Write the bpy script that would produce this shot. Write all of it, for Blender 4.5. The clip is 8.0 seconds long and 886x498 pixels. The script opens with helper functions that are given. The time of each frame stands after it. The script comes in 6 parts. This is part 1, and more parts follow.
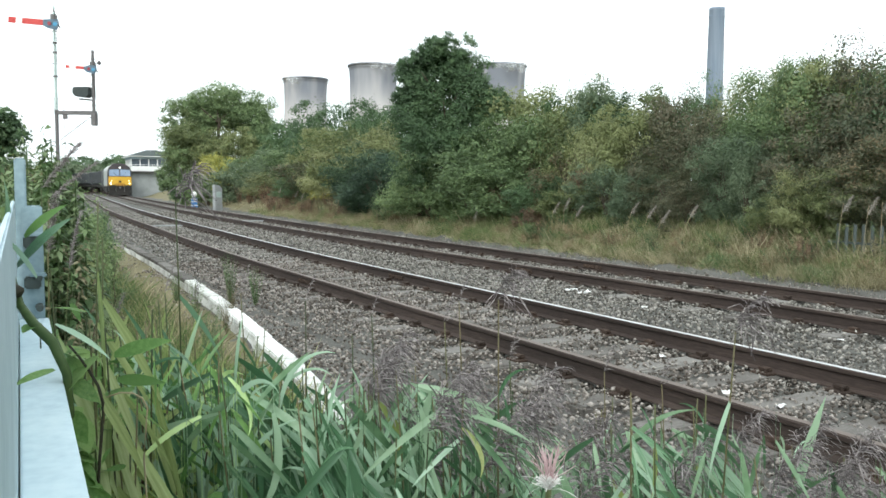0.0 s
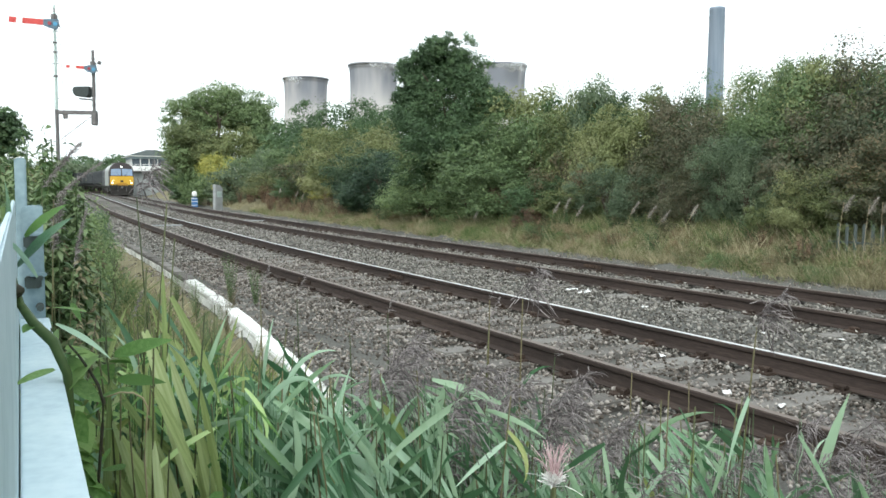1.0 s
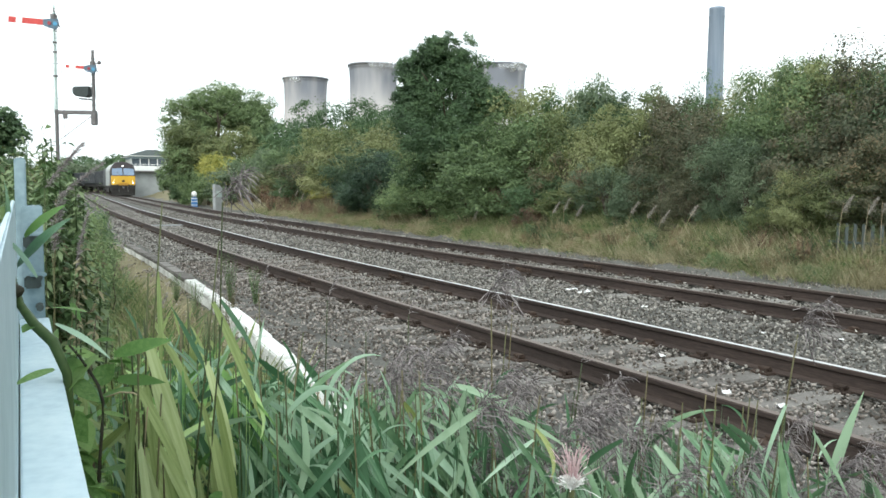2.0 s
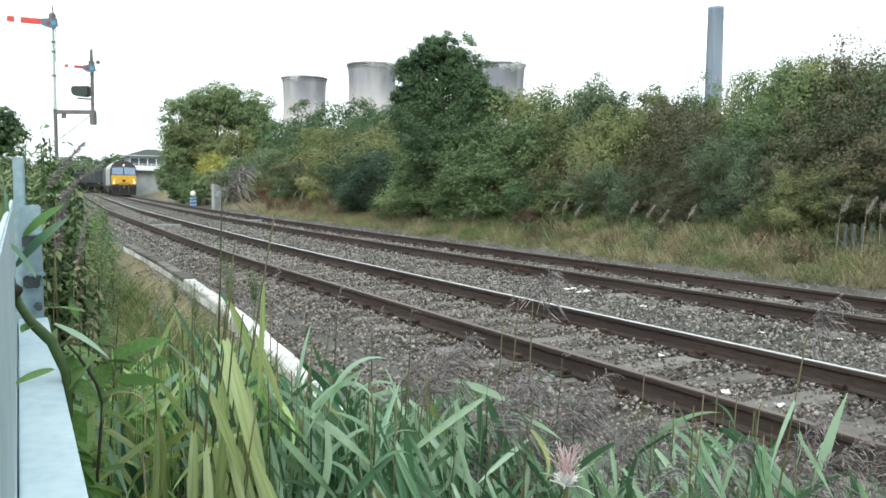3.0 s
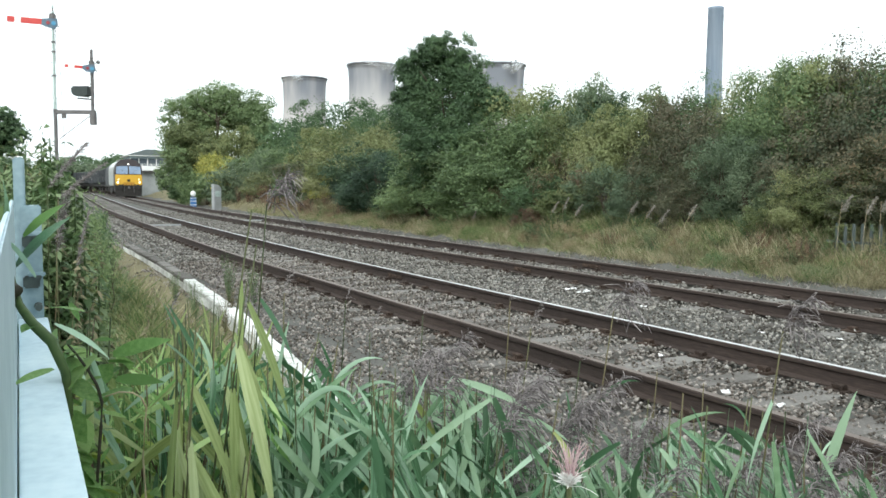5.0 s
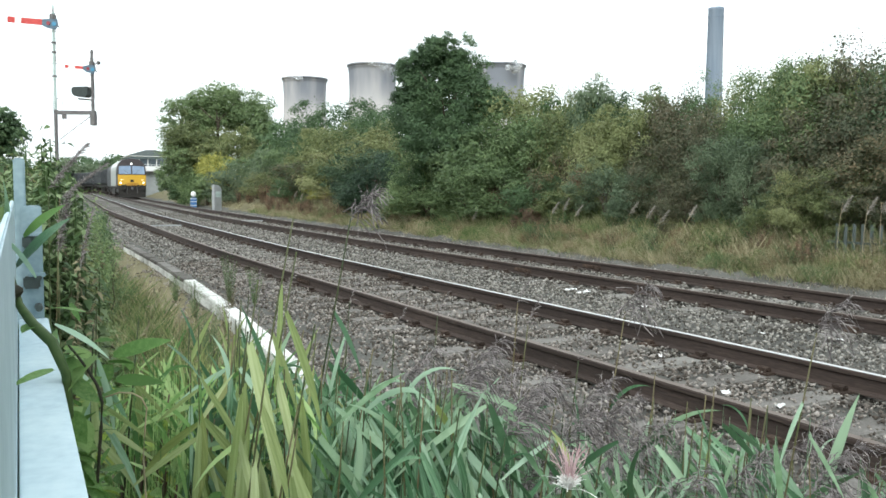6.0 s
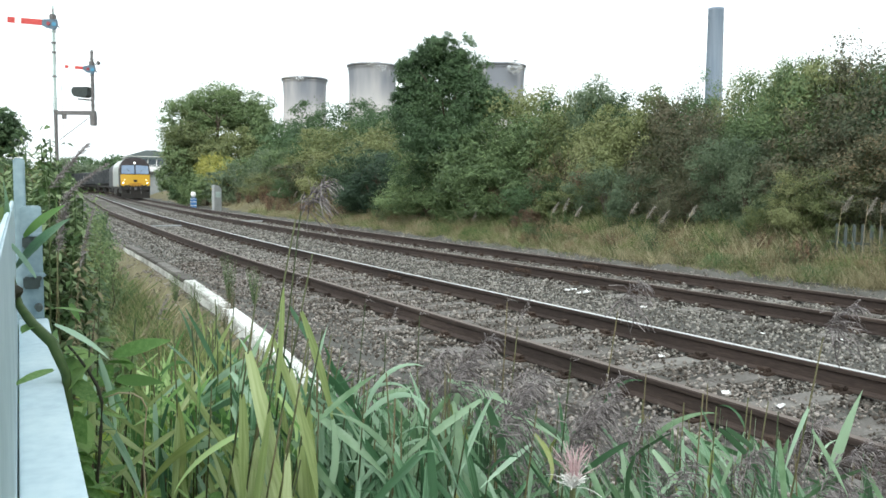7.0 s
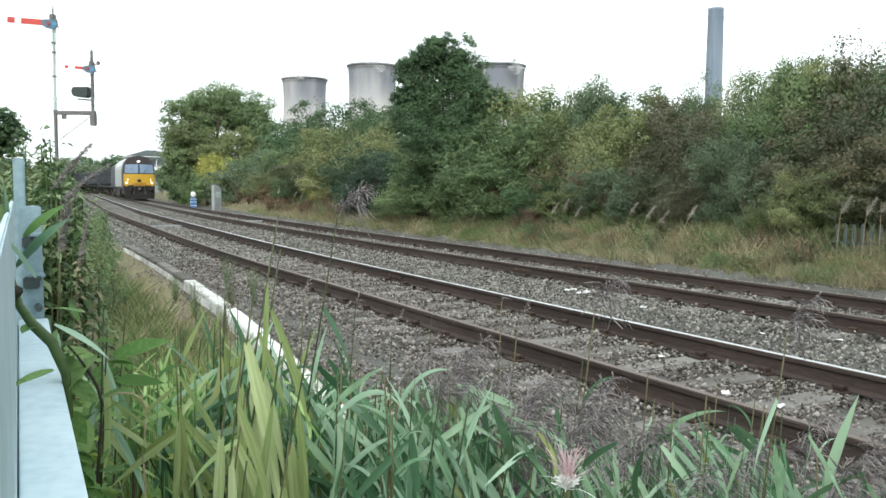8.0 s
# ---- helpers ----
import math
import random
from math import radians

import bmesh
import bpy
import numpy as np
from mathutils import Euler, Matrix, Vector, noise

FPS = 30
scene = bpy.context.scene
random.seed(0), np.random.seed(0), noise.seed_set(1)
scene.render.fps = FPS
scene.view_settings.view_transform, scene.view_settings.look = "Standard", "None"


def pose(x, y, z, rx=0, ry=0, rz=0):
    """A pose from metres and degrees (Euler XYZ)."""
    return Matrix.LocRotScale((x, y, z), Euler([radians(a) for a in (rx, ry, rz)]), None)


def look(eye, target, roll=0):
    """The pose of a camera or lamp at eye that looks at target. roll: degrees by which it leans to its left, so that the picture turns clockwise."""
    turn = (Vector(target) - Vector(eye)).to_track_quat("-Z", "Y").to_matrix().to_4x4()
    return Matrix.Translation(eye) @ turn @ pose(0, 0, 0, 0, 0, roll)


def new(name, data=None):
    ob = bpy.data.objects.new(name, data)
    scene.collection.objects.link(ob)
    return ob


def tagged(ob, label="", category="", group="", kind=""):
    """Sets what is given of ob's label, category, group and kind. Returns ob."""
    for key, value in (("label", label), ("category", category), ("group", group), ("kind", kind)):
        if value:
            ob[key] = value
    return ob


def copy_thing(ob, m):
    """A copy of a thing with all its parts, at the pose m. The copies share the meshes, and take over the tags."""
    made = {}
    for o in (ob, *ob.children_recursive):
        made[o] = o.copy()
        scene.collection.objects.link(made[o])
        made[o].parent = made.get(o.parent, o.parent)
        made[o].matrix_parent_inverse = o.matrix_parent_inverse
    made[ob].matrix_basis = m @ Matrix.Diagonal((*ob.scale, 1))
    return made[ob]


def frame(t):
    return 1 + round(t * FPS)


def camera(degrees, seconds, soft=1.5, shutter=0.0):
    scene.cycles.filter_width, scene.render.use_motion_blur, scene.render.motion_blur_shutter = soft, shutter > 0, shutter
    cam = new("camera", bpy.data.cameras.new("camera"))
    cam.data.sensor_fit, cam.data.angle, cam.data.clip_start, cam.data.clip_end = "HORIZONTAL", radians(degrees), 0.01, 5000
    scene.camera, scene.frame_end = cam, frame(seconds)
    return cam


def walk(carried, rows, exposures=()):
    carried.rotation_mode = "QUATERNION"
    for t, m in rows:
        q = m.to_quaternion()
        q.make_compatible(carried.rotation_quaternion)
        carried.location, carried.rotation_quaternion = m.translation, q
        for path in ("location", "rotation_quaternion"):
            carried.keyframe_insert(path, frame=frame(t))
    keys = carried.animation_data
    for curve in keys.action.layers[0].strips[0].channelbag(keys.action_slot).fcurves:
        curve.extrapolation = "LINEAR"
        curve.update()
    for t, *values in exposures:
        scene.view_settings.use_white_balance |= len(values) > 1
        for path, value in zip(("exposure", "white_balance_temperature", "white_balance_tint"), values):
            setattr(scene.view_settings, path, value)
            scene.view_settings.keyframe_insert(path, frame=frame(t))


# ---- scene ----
# Axes: y runs along the near straight of the line, x to the far side, z = 0 at the sleepers' tops.
EYE = Vector((0.0, 0.0, 1.484))
YAW, PITCH, ROLL = radians(29.13), radians(-4.38), 0.469


def aim(yaw_deg=0.0, pitch_deg=0.0):
    a, b = YAW + radians(yaw_deg), PITCH + radians(pitch_deg)
    way = Vector((math.sin(a) * math.cos(b), math.cos(a) * math.cos(b), math.sin(b)))
    return look(EYE, EYE + way, ROLL)


cam = camera(57.47, 8.0, soft=1.6)
walk(cam, [(0.0, aim(-0.02, 0.02)), (1.0, aim(-0.04, 0.0)), (1.7, aim(-0.04, 0.0)), (2.8, aim(0.05, -0.03)),
           (4.7, aim(0.05, -0.03)), (6.0, aim(0.03, 0.01)), (8.0, aim(0.04, 0.03))])
scene.view_settings.exposure = 0.6
scene.view_settings.use_white_balance = True
scene.view_settings.white_balance_temperature = 6180
scene.view_settings.white_balance_tint = 3.0

# ---- light: a bright overcast sky with a weak, wide sun ----
world = bpy.data.worlds.new("overcast")
scene.world = world
world.use_nodes = True
wn, wl = world.node_tree.nodes, world.node_tree.links
wn.clear()
sky = wn.new("ShaderNodeTexSky")
sky.sky_type, sky.sun_disc = "NISHITA", False
sky.sun_elevation, sky.sun_rotation = radians(41), radians(220)
sky.air_density, sky.dust_density, sky.ozone_density = 1.0, 4.0, 1.0
grey = wn.new("ShaderNodeHueSaturation")
grey.inputs["Saturation"].default_value = 0.12
cloud = wn.new("ShaderNodeMix")
cloud.data_type = "RGBA"
cloud.inputs["Factor"].default_value = 0.75
cloud.inputs["B"].default_value = (11.0, 11.3, 11.5, 1)
bg = wn.new("ShaderNodeBackground")
bg.inputs["Strength"].default_value = 0.115
out = wn.new("ShaderNodeOutputWorld")
wl.new(sky.outputs[0], grey.inputs["Color"])
wl.new(grey.outputs[0], cloud.inputs["A"])
wl.new(cloud.outputs["Result"], bg.inputs["Color"])
wl.new(bg.outputs[0], out.inputs[0])
sun_data = bpy.data.lights.new("sun", "SUN")
sun_data.energy, sun_data.angle, sun_data.color = 1.3, radians(30), (1.0, 0.97, 0.92)
sun = new("sun", sun_data)
sun.matrix_world = look((-22, -26, 30), (0, 0, 0))


# ---- materials ----
def material(name, colours, rough=0.8, metal=0.0, scale=6.0, fine=60.0, bump=0.3, island=0.0, obj=0.0, spec=0.3,
             translucent=0.0, stretch=(1, 1, 1), bump_scale=None, coat=0.0):
    """colours: two to four base colours, mixed by a coarse and a fine noise, by loose piece and by object."""
    m = bpy.data.materials.new(name)
    m.use_nodes = True
    n, l = m.node_tree.nodes, m.node_tree.links
    n.clear()
    o = n.new("ShaderNodeOutputMaterial")
    p = n.new("ShaderNodeBsdfPrincipled")
    p.inputs["Roughness"].default_value = rough
    p.inputs["Metallic"].default_value = metal
    p.inputs["Specular IOR Level"].default_value = spec
    p.inputs["Coat Weight"].default_value = coat
    tc = n.new("ShaderNodeTexCoord")
    mp = n.new("ShaderNodeMapping")
    mp.inputs["Scale"].default_value = stretch
    l.new(tc.outputs["Object"], mp.inputs["Vector"])
    n1, n2 = n.new("ShaderNodeTexNoise"), n.new("ShaderNodeTexNoise")
    n1.inputs["Scale"].default_value, n1.inputs["Detail"].default_value = scale, 4
    n2.inputs["Scale"].default_value, n2.inputs["Detail"].default_value = fine, 3
    l.new(mp.outputs[0], n1.inputs["Vector"])
    l.new(mp.outputs[0], n2.inputs["Vector"])
    s = n.new("ShaderNodeMath")
    s.operation = "MULTIPLY_ADD"
    s.inputs[1].default_value = 0.45
    l.new(n2.outputs[0], s.inputs[0])
    s2 = n.new("ShaderNodeMath")
    s2.operation = "MULTIPLY_ADD"
    s2.inputs[1].default_value = 0.55
    s2.inputs[2].default_value = 0.0
    l.new(n1.outputs[0], s2.inputs[0])
    l.new(s2.outputs[0], s.inputs[2])
    last = s
    geo, info = n.new("ShaderNodeNewGeometry"), n.new("ShaderNodeObjectInfo")
    for amount, socket in ((island, geo.outputs["Random Per Island"]), (obj, info.outputs["Random"])):
        if amount:
            a = n.new("ShaderNodeMath")
            a.operation = "SUBTRACT"
            a.inputs[1].default_value = 0.5
            l.new(socket, a.inputs[0])
            k = n.new("ShaderNodeMath")
            k.operation = "MULTIPLY_ADD"
            k.inputs[1].default_value = amount
            l.new(a.outputs[0], k.inputs[0])
            l.new(last.outputs[0], k.inputs[2])
            last = k
    r = n.new("ShaderNodeValToRGB")
    el = r.color_ramp.elements
    while len(el) < len(colours):
        el.new(0.5)
    for i, c in enumerate(colours):
        el[i].position = 0.3 + 0.4 * i / (len(colours) - 1)
        el[i].color = (*c[:3], 1)
    l.new(last.outputs[0], r.inputs[0])
    l.new(r.outputs[0], p.inputs["Base Color"])
    if bump:
        b = n.new("ShaderNodeBump")
        b.inputs["Strength"].default_value = bump
        b.inputs["Distance"].default_value = 0.01
        l.new((n2 if bump_scale is None else n1).outputs[0], b.inputs["Height"])
        l.new(b.outputs[0], p.inputs["Normal"])
    if translucent:
        t = n.new("ShaderNodeBsdfTranslucent")
        l.new(r.outputs[0], t.inputs["Color"])
        mx = n.new("ShaderNodeMixShader")
        mx.inputs[0].default_value = translucent
        l.new(p.outputs[0], mx.inputs[1])
        l.new(t.outputs[0], mx.inputs[2])
        l.new(mx.outputs[0], o.inputs[0])
    else:
        l.new(p.outputs[0], o.inputs[0])
    return m


def glow(name, colour, power):
    m = bpy.data.materials.new(name)
    m.use_nodes = True
    p = m.node_tree.nodes["Principled BSDF"]
    p.inputs["Base Color"].default_value = colour
    p.inputs["Emission Color"].default_value = colour
    p.inputs["Emission Strength"].default_value = power
    return m


def c3(*v):
    return tuple(v)


M = {}
# Bed colour darkened to put shade into the gaps between the stones.
M["ballast"] = material("ballast", [c3(.05, .048, .043), c3(.1, .097, .088), c3(.16, .156, .143)], 0.95, scale=1.2, fine=45, bump=1.0)
M["stone"] = material("stone", [c3(.068, .061, .052), c3(.165, .152, .133), c3(.25, .232, .205), c3(.34, .322, .292)], 0.9, scale=1.0, fine=90, island=0.75, bump=0.4)
M["brownstone"] = material("brown_stone", [c3(.07, .058, .048), c3(.155, .134, .116), c3(.23, .2, .175), c3(.33, .3, .272)], 0.9, scale=1.0, fine=90, island=0.75, bump=0.4)
M["soil"] = material("soil", [c3(.085, .072, .042), c3(.14, .125, .07), c3(.18, .16, .092), c3(.24, .205, .13)], 0.95, scale=0.9, fine=18, bump=1.0)
M["rail"] = material("rail", [c3(.026, .019, .016), c3(.047, .034, .029), c3(.08, .058, .048)], 0.8, metal=0.1, scale=3, fine=70, bump=0.5, stretch=(1, .15, 1))
M["railtop"] = material("railtop", [c3(.55, .55, .55), c3(.68, .68, .69)], 0.45, metal=0.6, scale=2, fine=30, bump=0.05, stretch=(1, .1, 1))
M["raildull"] = material("raildull", [c3(.12, .095, .08), c3(.2, .165, .145)], 0.6, metal=0.3, scale=2, fine=30, bump=0.2, stretch=(1, .1, 1))
M["sleeper"] = material("sleeper", [c3(.075, .068, .06), c3(.13, .12, .11), c3(.2, .19, .175)], 0.92, scale=3, fine=40, obj=0.35, bump=0.6)
M["chair"] = material("chair", [c3(.035, .025, .02), c3(.09, .06, .045)], 0.8, metal=0.3, scale=9, fine=80, obj=0.2)
M["trough"] = material("trough", [c3(.36, .36, .33), c3(.64, .64, .62), c3(.8, .8, .78)], 0.85, scale=4.5, fine=30, obj=0.25, bump=0.3)
M["bark"] = material("bark", [c3(.05, .038, .028), c3(.12, .095, .07)], 0.95, scale=5, fine=40, stretch=(1, 1, .2), bump=0.8)
# One galvanised steel in three tones, skylight on each face put into colour.
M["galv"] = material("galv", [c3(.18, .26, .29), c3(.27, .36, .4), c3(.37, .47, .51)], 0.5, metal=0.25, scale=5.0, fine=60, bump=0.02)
M["galvlit"] = material("galvanised_lit", [c3(.45, .57, .63), c3(.57, .69, .74), c3(.66, .77, .81)], 0.5, metal=0.2, scale=5.0, fine=60, bump=0.02)
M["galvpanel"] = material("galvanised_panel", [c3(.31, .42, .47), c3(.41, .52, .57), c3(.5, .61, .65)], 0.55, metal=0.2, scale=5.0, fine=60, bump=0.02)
M["galvdark"] = material("galvdark", [c3(.055, .066, .062), c3(.125, .148, .14)], 0.6, metal=0.3, scale=12, fine=60)
def leafage(name, low, mid, high, island=.26):
    """Foliage: three close tones of one hue, a little different from leaf to leaf and from plant to plant."""
    return material("leaf_" + name, [low, mid, high], .55, spec=.45, scale=2.2, fine=9, island=island, obj=.3, translucent=.36, bump=0)


LEAF = {
    "green": leafage("green", c3(.075, .116, .048), c3(.135, .196, .08), c3(.215, .285, .125)),
    "dark": leafage("dark", c3(.044, .082, .036), c3(.078, .136, .058), c3(.13, .2, .088)),
    "olive": leafage("olive", c3(.1, .126, .048), c3(.175, .205, .08), c3(.26, .285, .125)),
    "yellow": leafage("yellow", c3(.2, .215, .05), c3(.36, .36, .085), c3(.5, .47, .14)),
    "deep": leafage("deep", c3(.026, .052, .03), c3(.045, .082, .044), c3(.078, .125, .062)),
    "rust": leafage("rust", c3(.062, .078, .038), c3(.115, .118, .058), c3(.19, .142, .078), island=.5),
    "brown": leafage("brown", c3(.058, .078, .04), c3(.102, .11, .06), c3(.16, .138, .085), island=.5),
    "red": leafage("red", c3(.1, .07, .045), c3(.175, .115, .075), c3(.25, .165, .105)),
    # On the far slope this pale tone also carries the distance haze.
    "pale": leafage("pale", c3(.14, .16, .066), c3(.225, .245, .105), c3(.32, .33, .16)),
    "grey": leafage("grey", c3(.078, .115, .064), c3(.132, .18, .1), c3(.2, .25, .15)),
}
M["drygrass"] = material("dry_grass", [c3(.2, .18, .1), c3(.33, .295, .175), c3(.47, .42, .275)], 0.85, scale=.8, fine=4, island=.8, translucent=.25, bump=0)
M["brownstraw"] = material("brown_straw", [c3(.16, .11, .065), c3(.27, .2, .12), c3(.38, .3, .19)], 0.85, scale=.8, fine=4, island=.8, translucent=.25, bump=0)
M["grass"] = material("grass", [c3(.07, .12, .035), c3(.14, .2, .07), c3(.26, .28, .125)], 0.75, scale=.8, fine=4, island=.7, translucent=.25, bump=0)
M["palegrass"] = material("pale_grass", [c3(.12, .18, .045), c3(.22, .28, .085), c3(.36, .38, .16)], 0.6, scale=1.5, fine=8, island=.8, translucent=.35, bump=0)
M["reedleaf"] = material("reed_leaf", [c3(.06, .14, .065), c3(.17, .31, .17), c3(.37, .52, .37)], 0.38, spec=.6, scale=2, fine=70, obj=.9, translucent=.3, bump=0.15, stretch=(1, .05, 1))
M["reedthick"] = material("reed_leaf_thick", [c3(.05, .11, .05), c3(.16, .27, .14), c3(.33, .46, .3)], 0.4, spec=.6, scale=2, fine=30, island=.9, translucent=.3, bump=0)
M["freshthick"] = material("fresh_leaf_thick", [c3(.1, .21, .06), c3(.28, .47, .15), c3(.52, .68, .3)], 0.45, spec=.5, scale=2, fine=30, island=.9, translucent=.35, bump=0)
M["reedpale"] = material("reed_leaf_pale", [c3(.22, .28, .1), c3(.36, .43, .18), c3(.52, .58, .31)], 0.5, scale=2, fine=70, obj=.4, translucent=.35, bump=0.15, stretch=(1, .05, 1))
M["reedyellow"] = material("reed_leaf_yellow", [c3(.2, .25, .075), c3(.3, .35, .125), c3(.42, .44, .2)], 0.5, scale=2, fine=70, obj=.4, translucent=.35, bump=0.15, stretch=(1, .05, 1))
M["broadleaf"] = material("broad_leaf", [c3(.1, .2, .05), c3(.18, .31, .09), c3(.29, .42, .15)], 0.45, scale=8, fine=60, obj=.5, translucent=.45, bump=0.2)
M["limeleaf"] = material("lime_leaf", [c3(.19, .28, .045), c3(.3, .4, .08), c3(.42, .48, .13)], 0.5, scale=8, fine=60, obj=.5, translucent=.45, bump=0.2)
M["cane"] = material("cane", [c3(.06, .04, .025), c3(.12, .075, .05)], 0.6, scale=8, fine=60, bump=.2)
M["stem"] = material("reed_stem", [c3(.03, .045, .015), c3(.08, .09, .035), c3(.12, .1, .05)], 0.6, scale=5, fine=40, obj=.5)
M["darkstem"] = material("dark_stem", [c3(.018, .02, .012), c3(.045, .04, .025)], 0.7, scale=5, fine=40)
M["plume"] = material("plume", [c3(.1, .085, .086), c3(.185, .162, .162), c3(.31, .28, .272)], 0.85, scale=6, fine=40, island=.6, translucent=.25, bump=0)
M["straw"] = material("straw", [c3(.22, .17, .1), c3(.4, .32, .2), c3(.55, .47, .33)], 0.85, scale=3, fine=30, island=.5, translucent=.2, bump=0)
M["fluff"] = material("fluff", [c3(.7, .68, .64), c3(.85, .84, .82)], 0.9, scale=6, fine=40, translucent=.3, bump=0)
M["pink"] = material("pink_bristle", [c3(.42, .27, .28), c3(.62, .47, .47)], 0.8, scale=6, fine=40, island=.5, translucent=.3, bump=0)
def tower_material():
    """Pale pinkish concrete with soft darker patches that thin out downwards from the rim."""
    # Base colour lightened to carry the haze of distance.
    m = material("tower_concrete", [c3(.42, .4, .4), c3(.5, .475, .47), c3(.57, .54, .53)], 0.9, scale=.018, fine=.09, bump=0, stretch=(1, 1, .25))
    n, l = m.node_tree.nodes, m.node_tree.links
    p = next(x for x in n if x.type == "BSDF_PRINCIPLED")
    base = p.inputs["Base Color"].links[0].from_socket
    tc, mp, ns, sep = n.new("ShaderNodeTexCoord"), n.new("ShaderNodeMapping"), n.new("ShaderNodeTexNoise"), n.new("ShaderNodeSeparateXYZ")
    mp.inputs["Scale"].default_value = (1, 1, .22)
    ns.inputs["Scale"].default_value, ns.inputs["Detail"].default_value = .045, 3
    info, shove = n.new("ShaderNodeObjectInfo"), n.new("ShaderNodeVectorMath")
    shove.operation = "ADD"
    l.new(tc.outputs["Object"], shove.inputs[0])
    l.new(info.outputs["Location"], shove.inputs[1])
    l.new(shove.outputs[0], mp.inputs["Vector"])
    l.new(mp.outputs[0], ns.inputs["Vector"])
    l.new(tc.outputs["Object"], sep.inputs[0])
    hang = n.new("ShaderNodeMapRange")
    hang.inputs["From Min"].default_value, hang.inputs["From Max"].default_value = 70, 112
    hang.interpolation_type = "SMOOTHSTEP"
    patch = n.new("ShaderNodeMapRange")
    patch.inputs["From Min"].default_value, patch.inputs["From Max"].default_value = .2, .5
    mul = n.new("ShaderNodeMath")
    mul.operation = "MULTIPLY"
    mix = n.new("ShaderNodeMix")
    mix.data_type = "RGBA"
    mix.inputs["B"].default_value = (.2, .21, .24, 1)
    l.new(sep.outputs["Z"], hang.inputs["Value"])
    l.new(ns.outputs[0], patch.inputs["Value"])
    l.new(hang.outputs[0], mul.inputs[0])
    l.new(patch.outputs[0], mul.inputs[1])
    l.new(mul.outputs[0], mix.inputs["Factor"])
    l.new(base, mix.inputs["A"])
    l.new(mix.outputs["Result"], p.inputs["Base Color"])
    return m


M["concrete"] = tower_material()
M["chimney"] = material("chimney_concrete", [c3(.14, .185, .245), c3(.21, .25, .31), c3(.31, .34, .38)], 0.9, scale=.03, fine=.2, bump=0, stretch=(2, 2, .1))
M["yellow"] = material("warning_yellow", [c3(.5, .29, .03), c3(.63, .38, .04)], 0.45, scale=2, fine=25, bump=.05, coat=.2)
M["darkyellow"] = material("grimy_orange", [c3(.3, .15, .02), c3(.45, .24, .03)], 0.55, scale=3, fine=25, bump=.1)
M["maroon"] = material("maroon_paint", [c3(.022, .018, .019), c3(.042, .031, .032)], 0.45, scale=2, fine=25, bump=.05, coat=.2)
M["silver"] = material("pale_paint", [c3(.36, .38, .37), c3(.5, .52, .5)], 0.4, scale=1.5, fine=20, bump=.05, coat=.2)
M["black"] = material("underframe_black", [c3(.012, .012, .012), c3(.04, .035, .03)], 0.7, scale=4, fine=30)
M["wagon"] = material("wagon_paint", [c3(.02, .025, .03), c3(.05, .055, .06), c3(.085, .085, .088)], 0.7, scale=2, fine=20)
M["wheel"] = material("wheel_steel", [c3(.06, .045, .04), c3(.14, .11, .1)], 0.55, metal=.6, scale=6, fine=40)
# Blue of the reflected sky is put into the pane's base colour.
M["screen"] = material("windscreen", [c3(.14, .2, .3), c3(.2, .27, .38)], 0.08, scale=1, fine=4, spec=.8, bump=0)
M["lamp"] = glow("lamp_lit", (1, .96, .88, 1), 4)
M["lampdim"] = glow("marker_lit", (1, .85, .6, 1), 2)
M["redpaint"] = material("red_enamel", [c3(.45, .05, .045), c3(.58, .09, .08)], 0.45, scale=4, fine=30, bump=.03)
M["whitepaint"] = material("white_paint", [c3(.7, .7, .68), c3(.82, .82, .8)], 0.5, scale=4, fine=30, bump=.05)
M["postpaint"] = material("post_paint", [c3(.26, .33, .32), c3(.4, .48, .46), c3(.55, .62, .6)], 0.55, scale=4, fine=25, bump=.1)
M["bluepaint"] = material("blue_paint", [c3(.05, .13, .3), c3(.1, .22, .45)], 0.5, scale=5, fine=30, bump=.1)
M["blueglass"] = material("blue_glass", [c3(.04, .2, .36), c3(.08, .3, .48)], 0.15, scale=5, fine=30, bump=0, spec=.7)
M["darkbox"] = material("signal_box_paint", [c3(.025, .032, .032), c3(.06, .072, .07)], 0.6, scale=6, fine=40, bump=.1)
M["redglass"] = material("red_glass", [c3(.2, .02, .03), c3(.3, .04, .05)], 0.2, scale=5, fine=30, bump=0, spec=.6)
M["signalblue"] = material("signal_casting", [c3(.07, .11, .15), c3(.13, .19, .25)], 0.6, scale=8, fine=40, bump=.1)
M["iron"] = material("weathered_iron", [c3(.09, .085, .085), c3(.2, .19, .19)], 0.65, metal=.3, scale=6, fine=40)
M["slate"] = material("slate_roof", [c3(.035, .045, .043), c3(.075, .088, .085)], 0.95, scale=1.5, fine=20, obj=.3)
M["render"] = material("white_render", [c3(.22, .235, .235), c3(.36, .375, .37)], 0.9, scale=1.2, fine=14, bump=.3)
M["boxpanel"] = material("box_timber", [c3(.2, .26, .285), c3(.31, .37, .4)], 0.7, scale=1.5, fine=14)
M["boxglass"] = material("box_glass", [c3(.05, .065, .08), c3(.1, .12, .14)], 0.1, scale=1, fine=4, bump=0, spec=.7)
M["vine"] = material("vine_stem", [c3(.03, .06, .015), c3(.07, .11, .03)], 0.6, scale=8, fine=60, bump=.2)
M["darkplume"] = material("dark_plume", [c3(.14, .122, .12), c3(.24, .215, .21), c3(.36, .33, .32)], 0.85, scale=6, fine=40, island=.6, translucent=.34, bump=0)
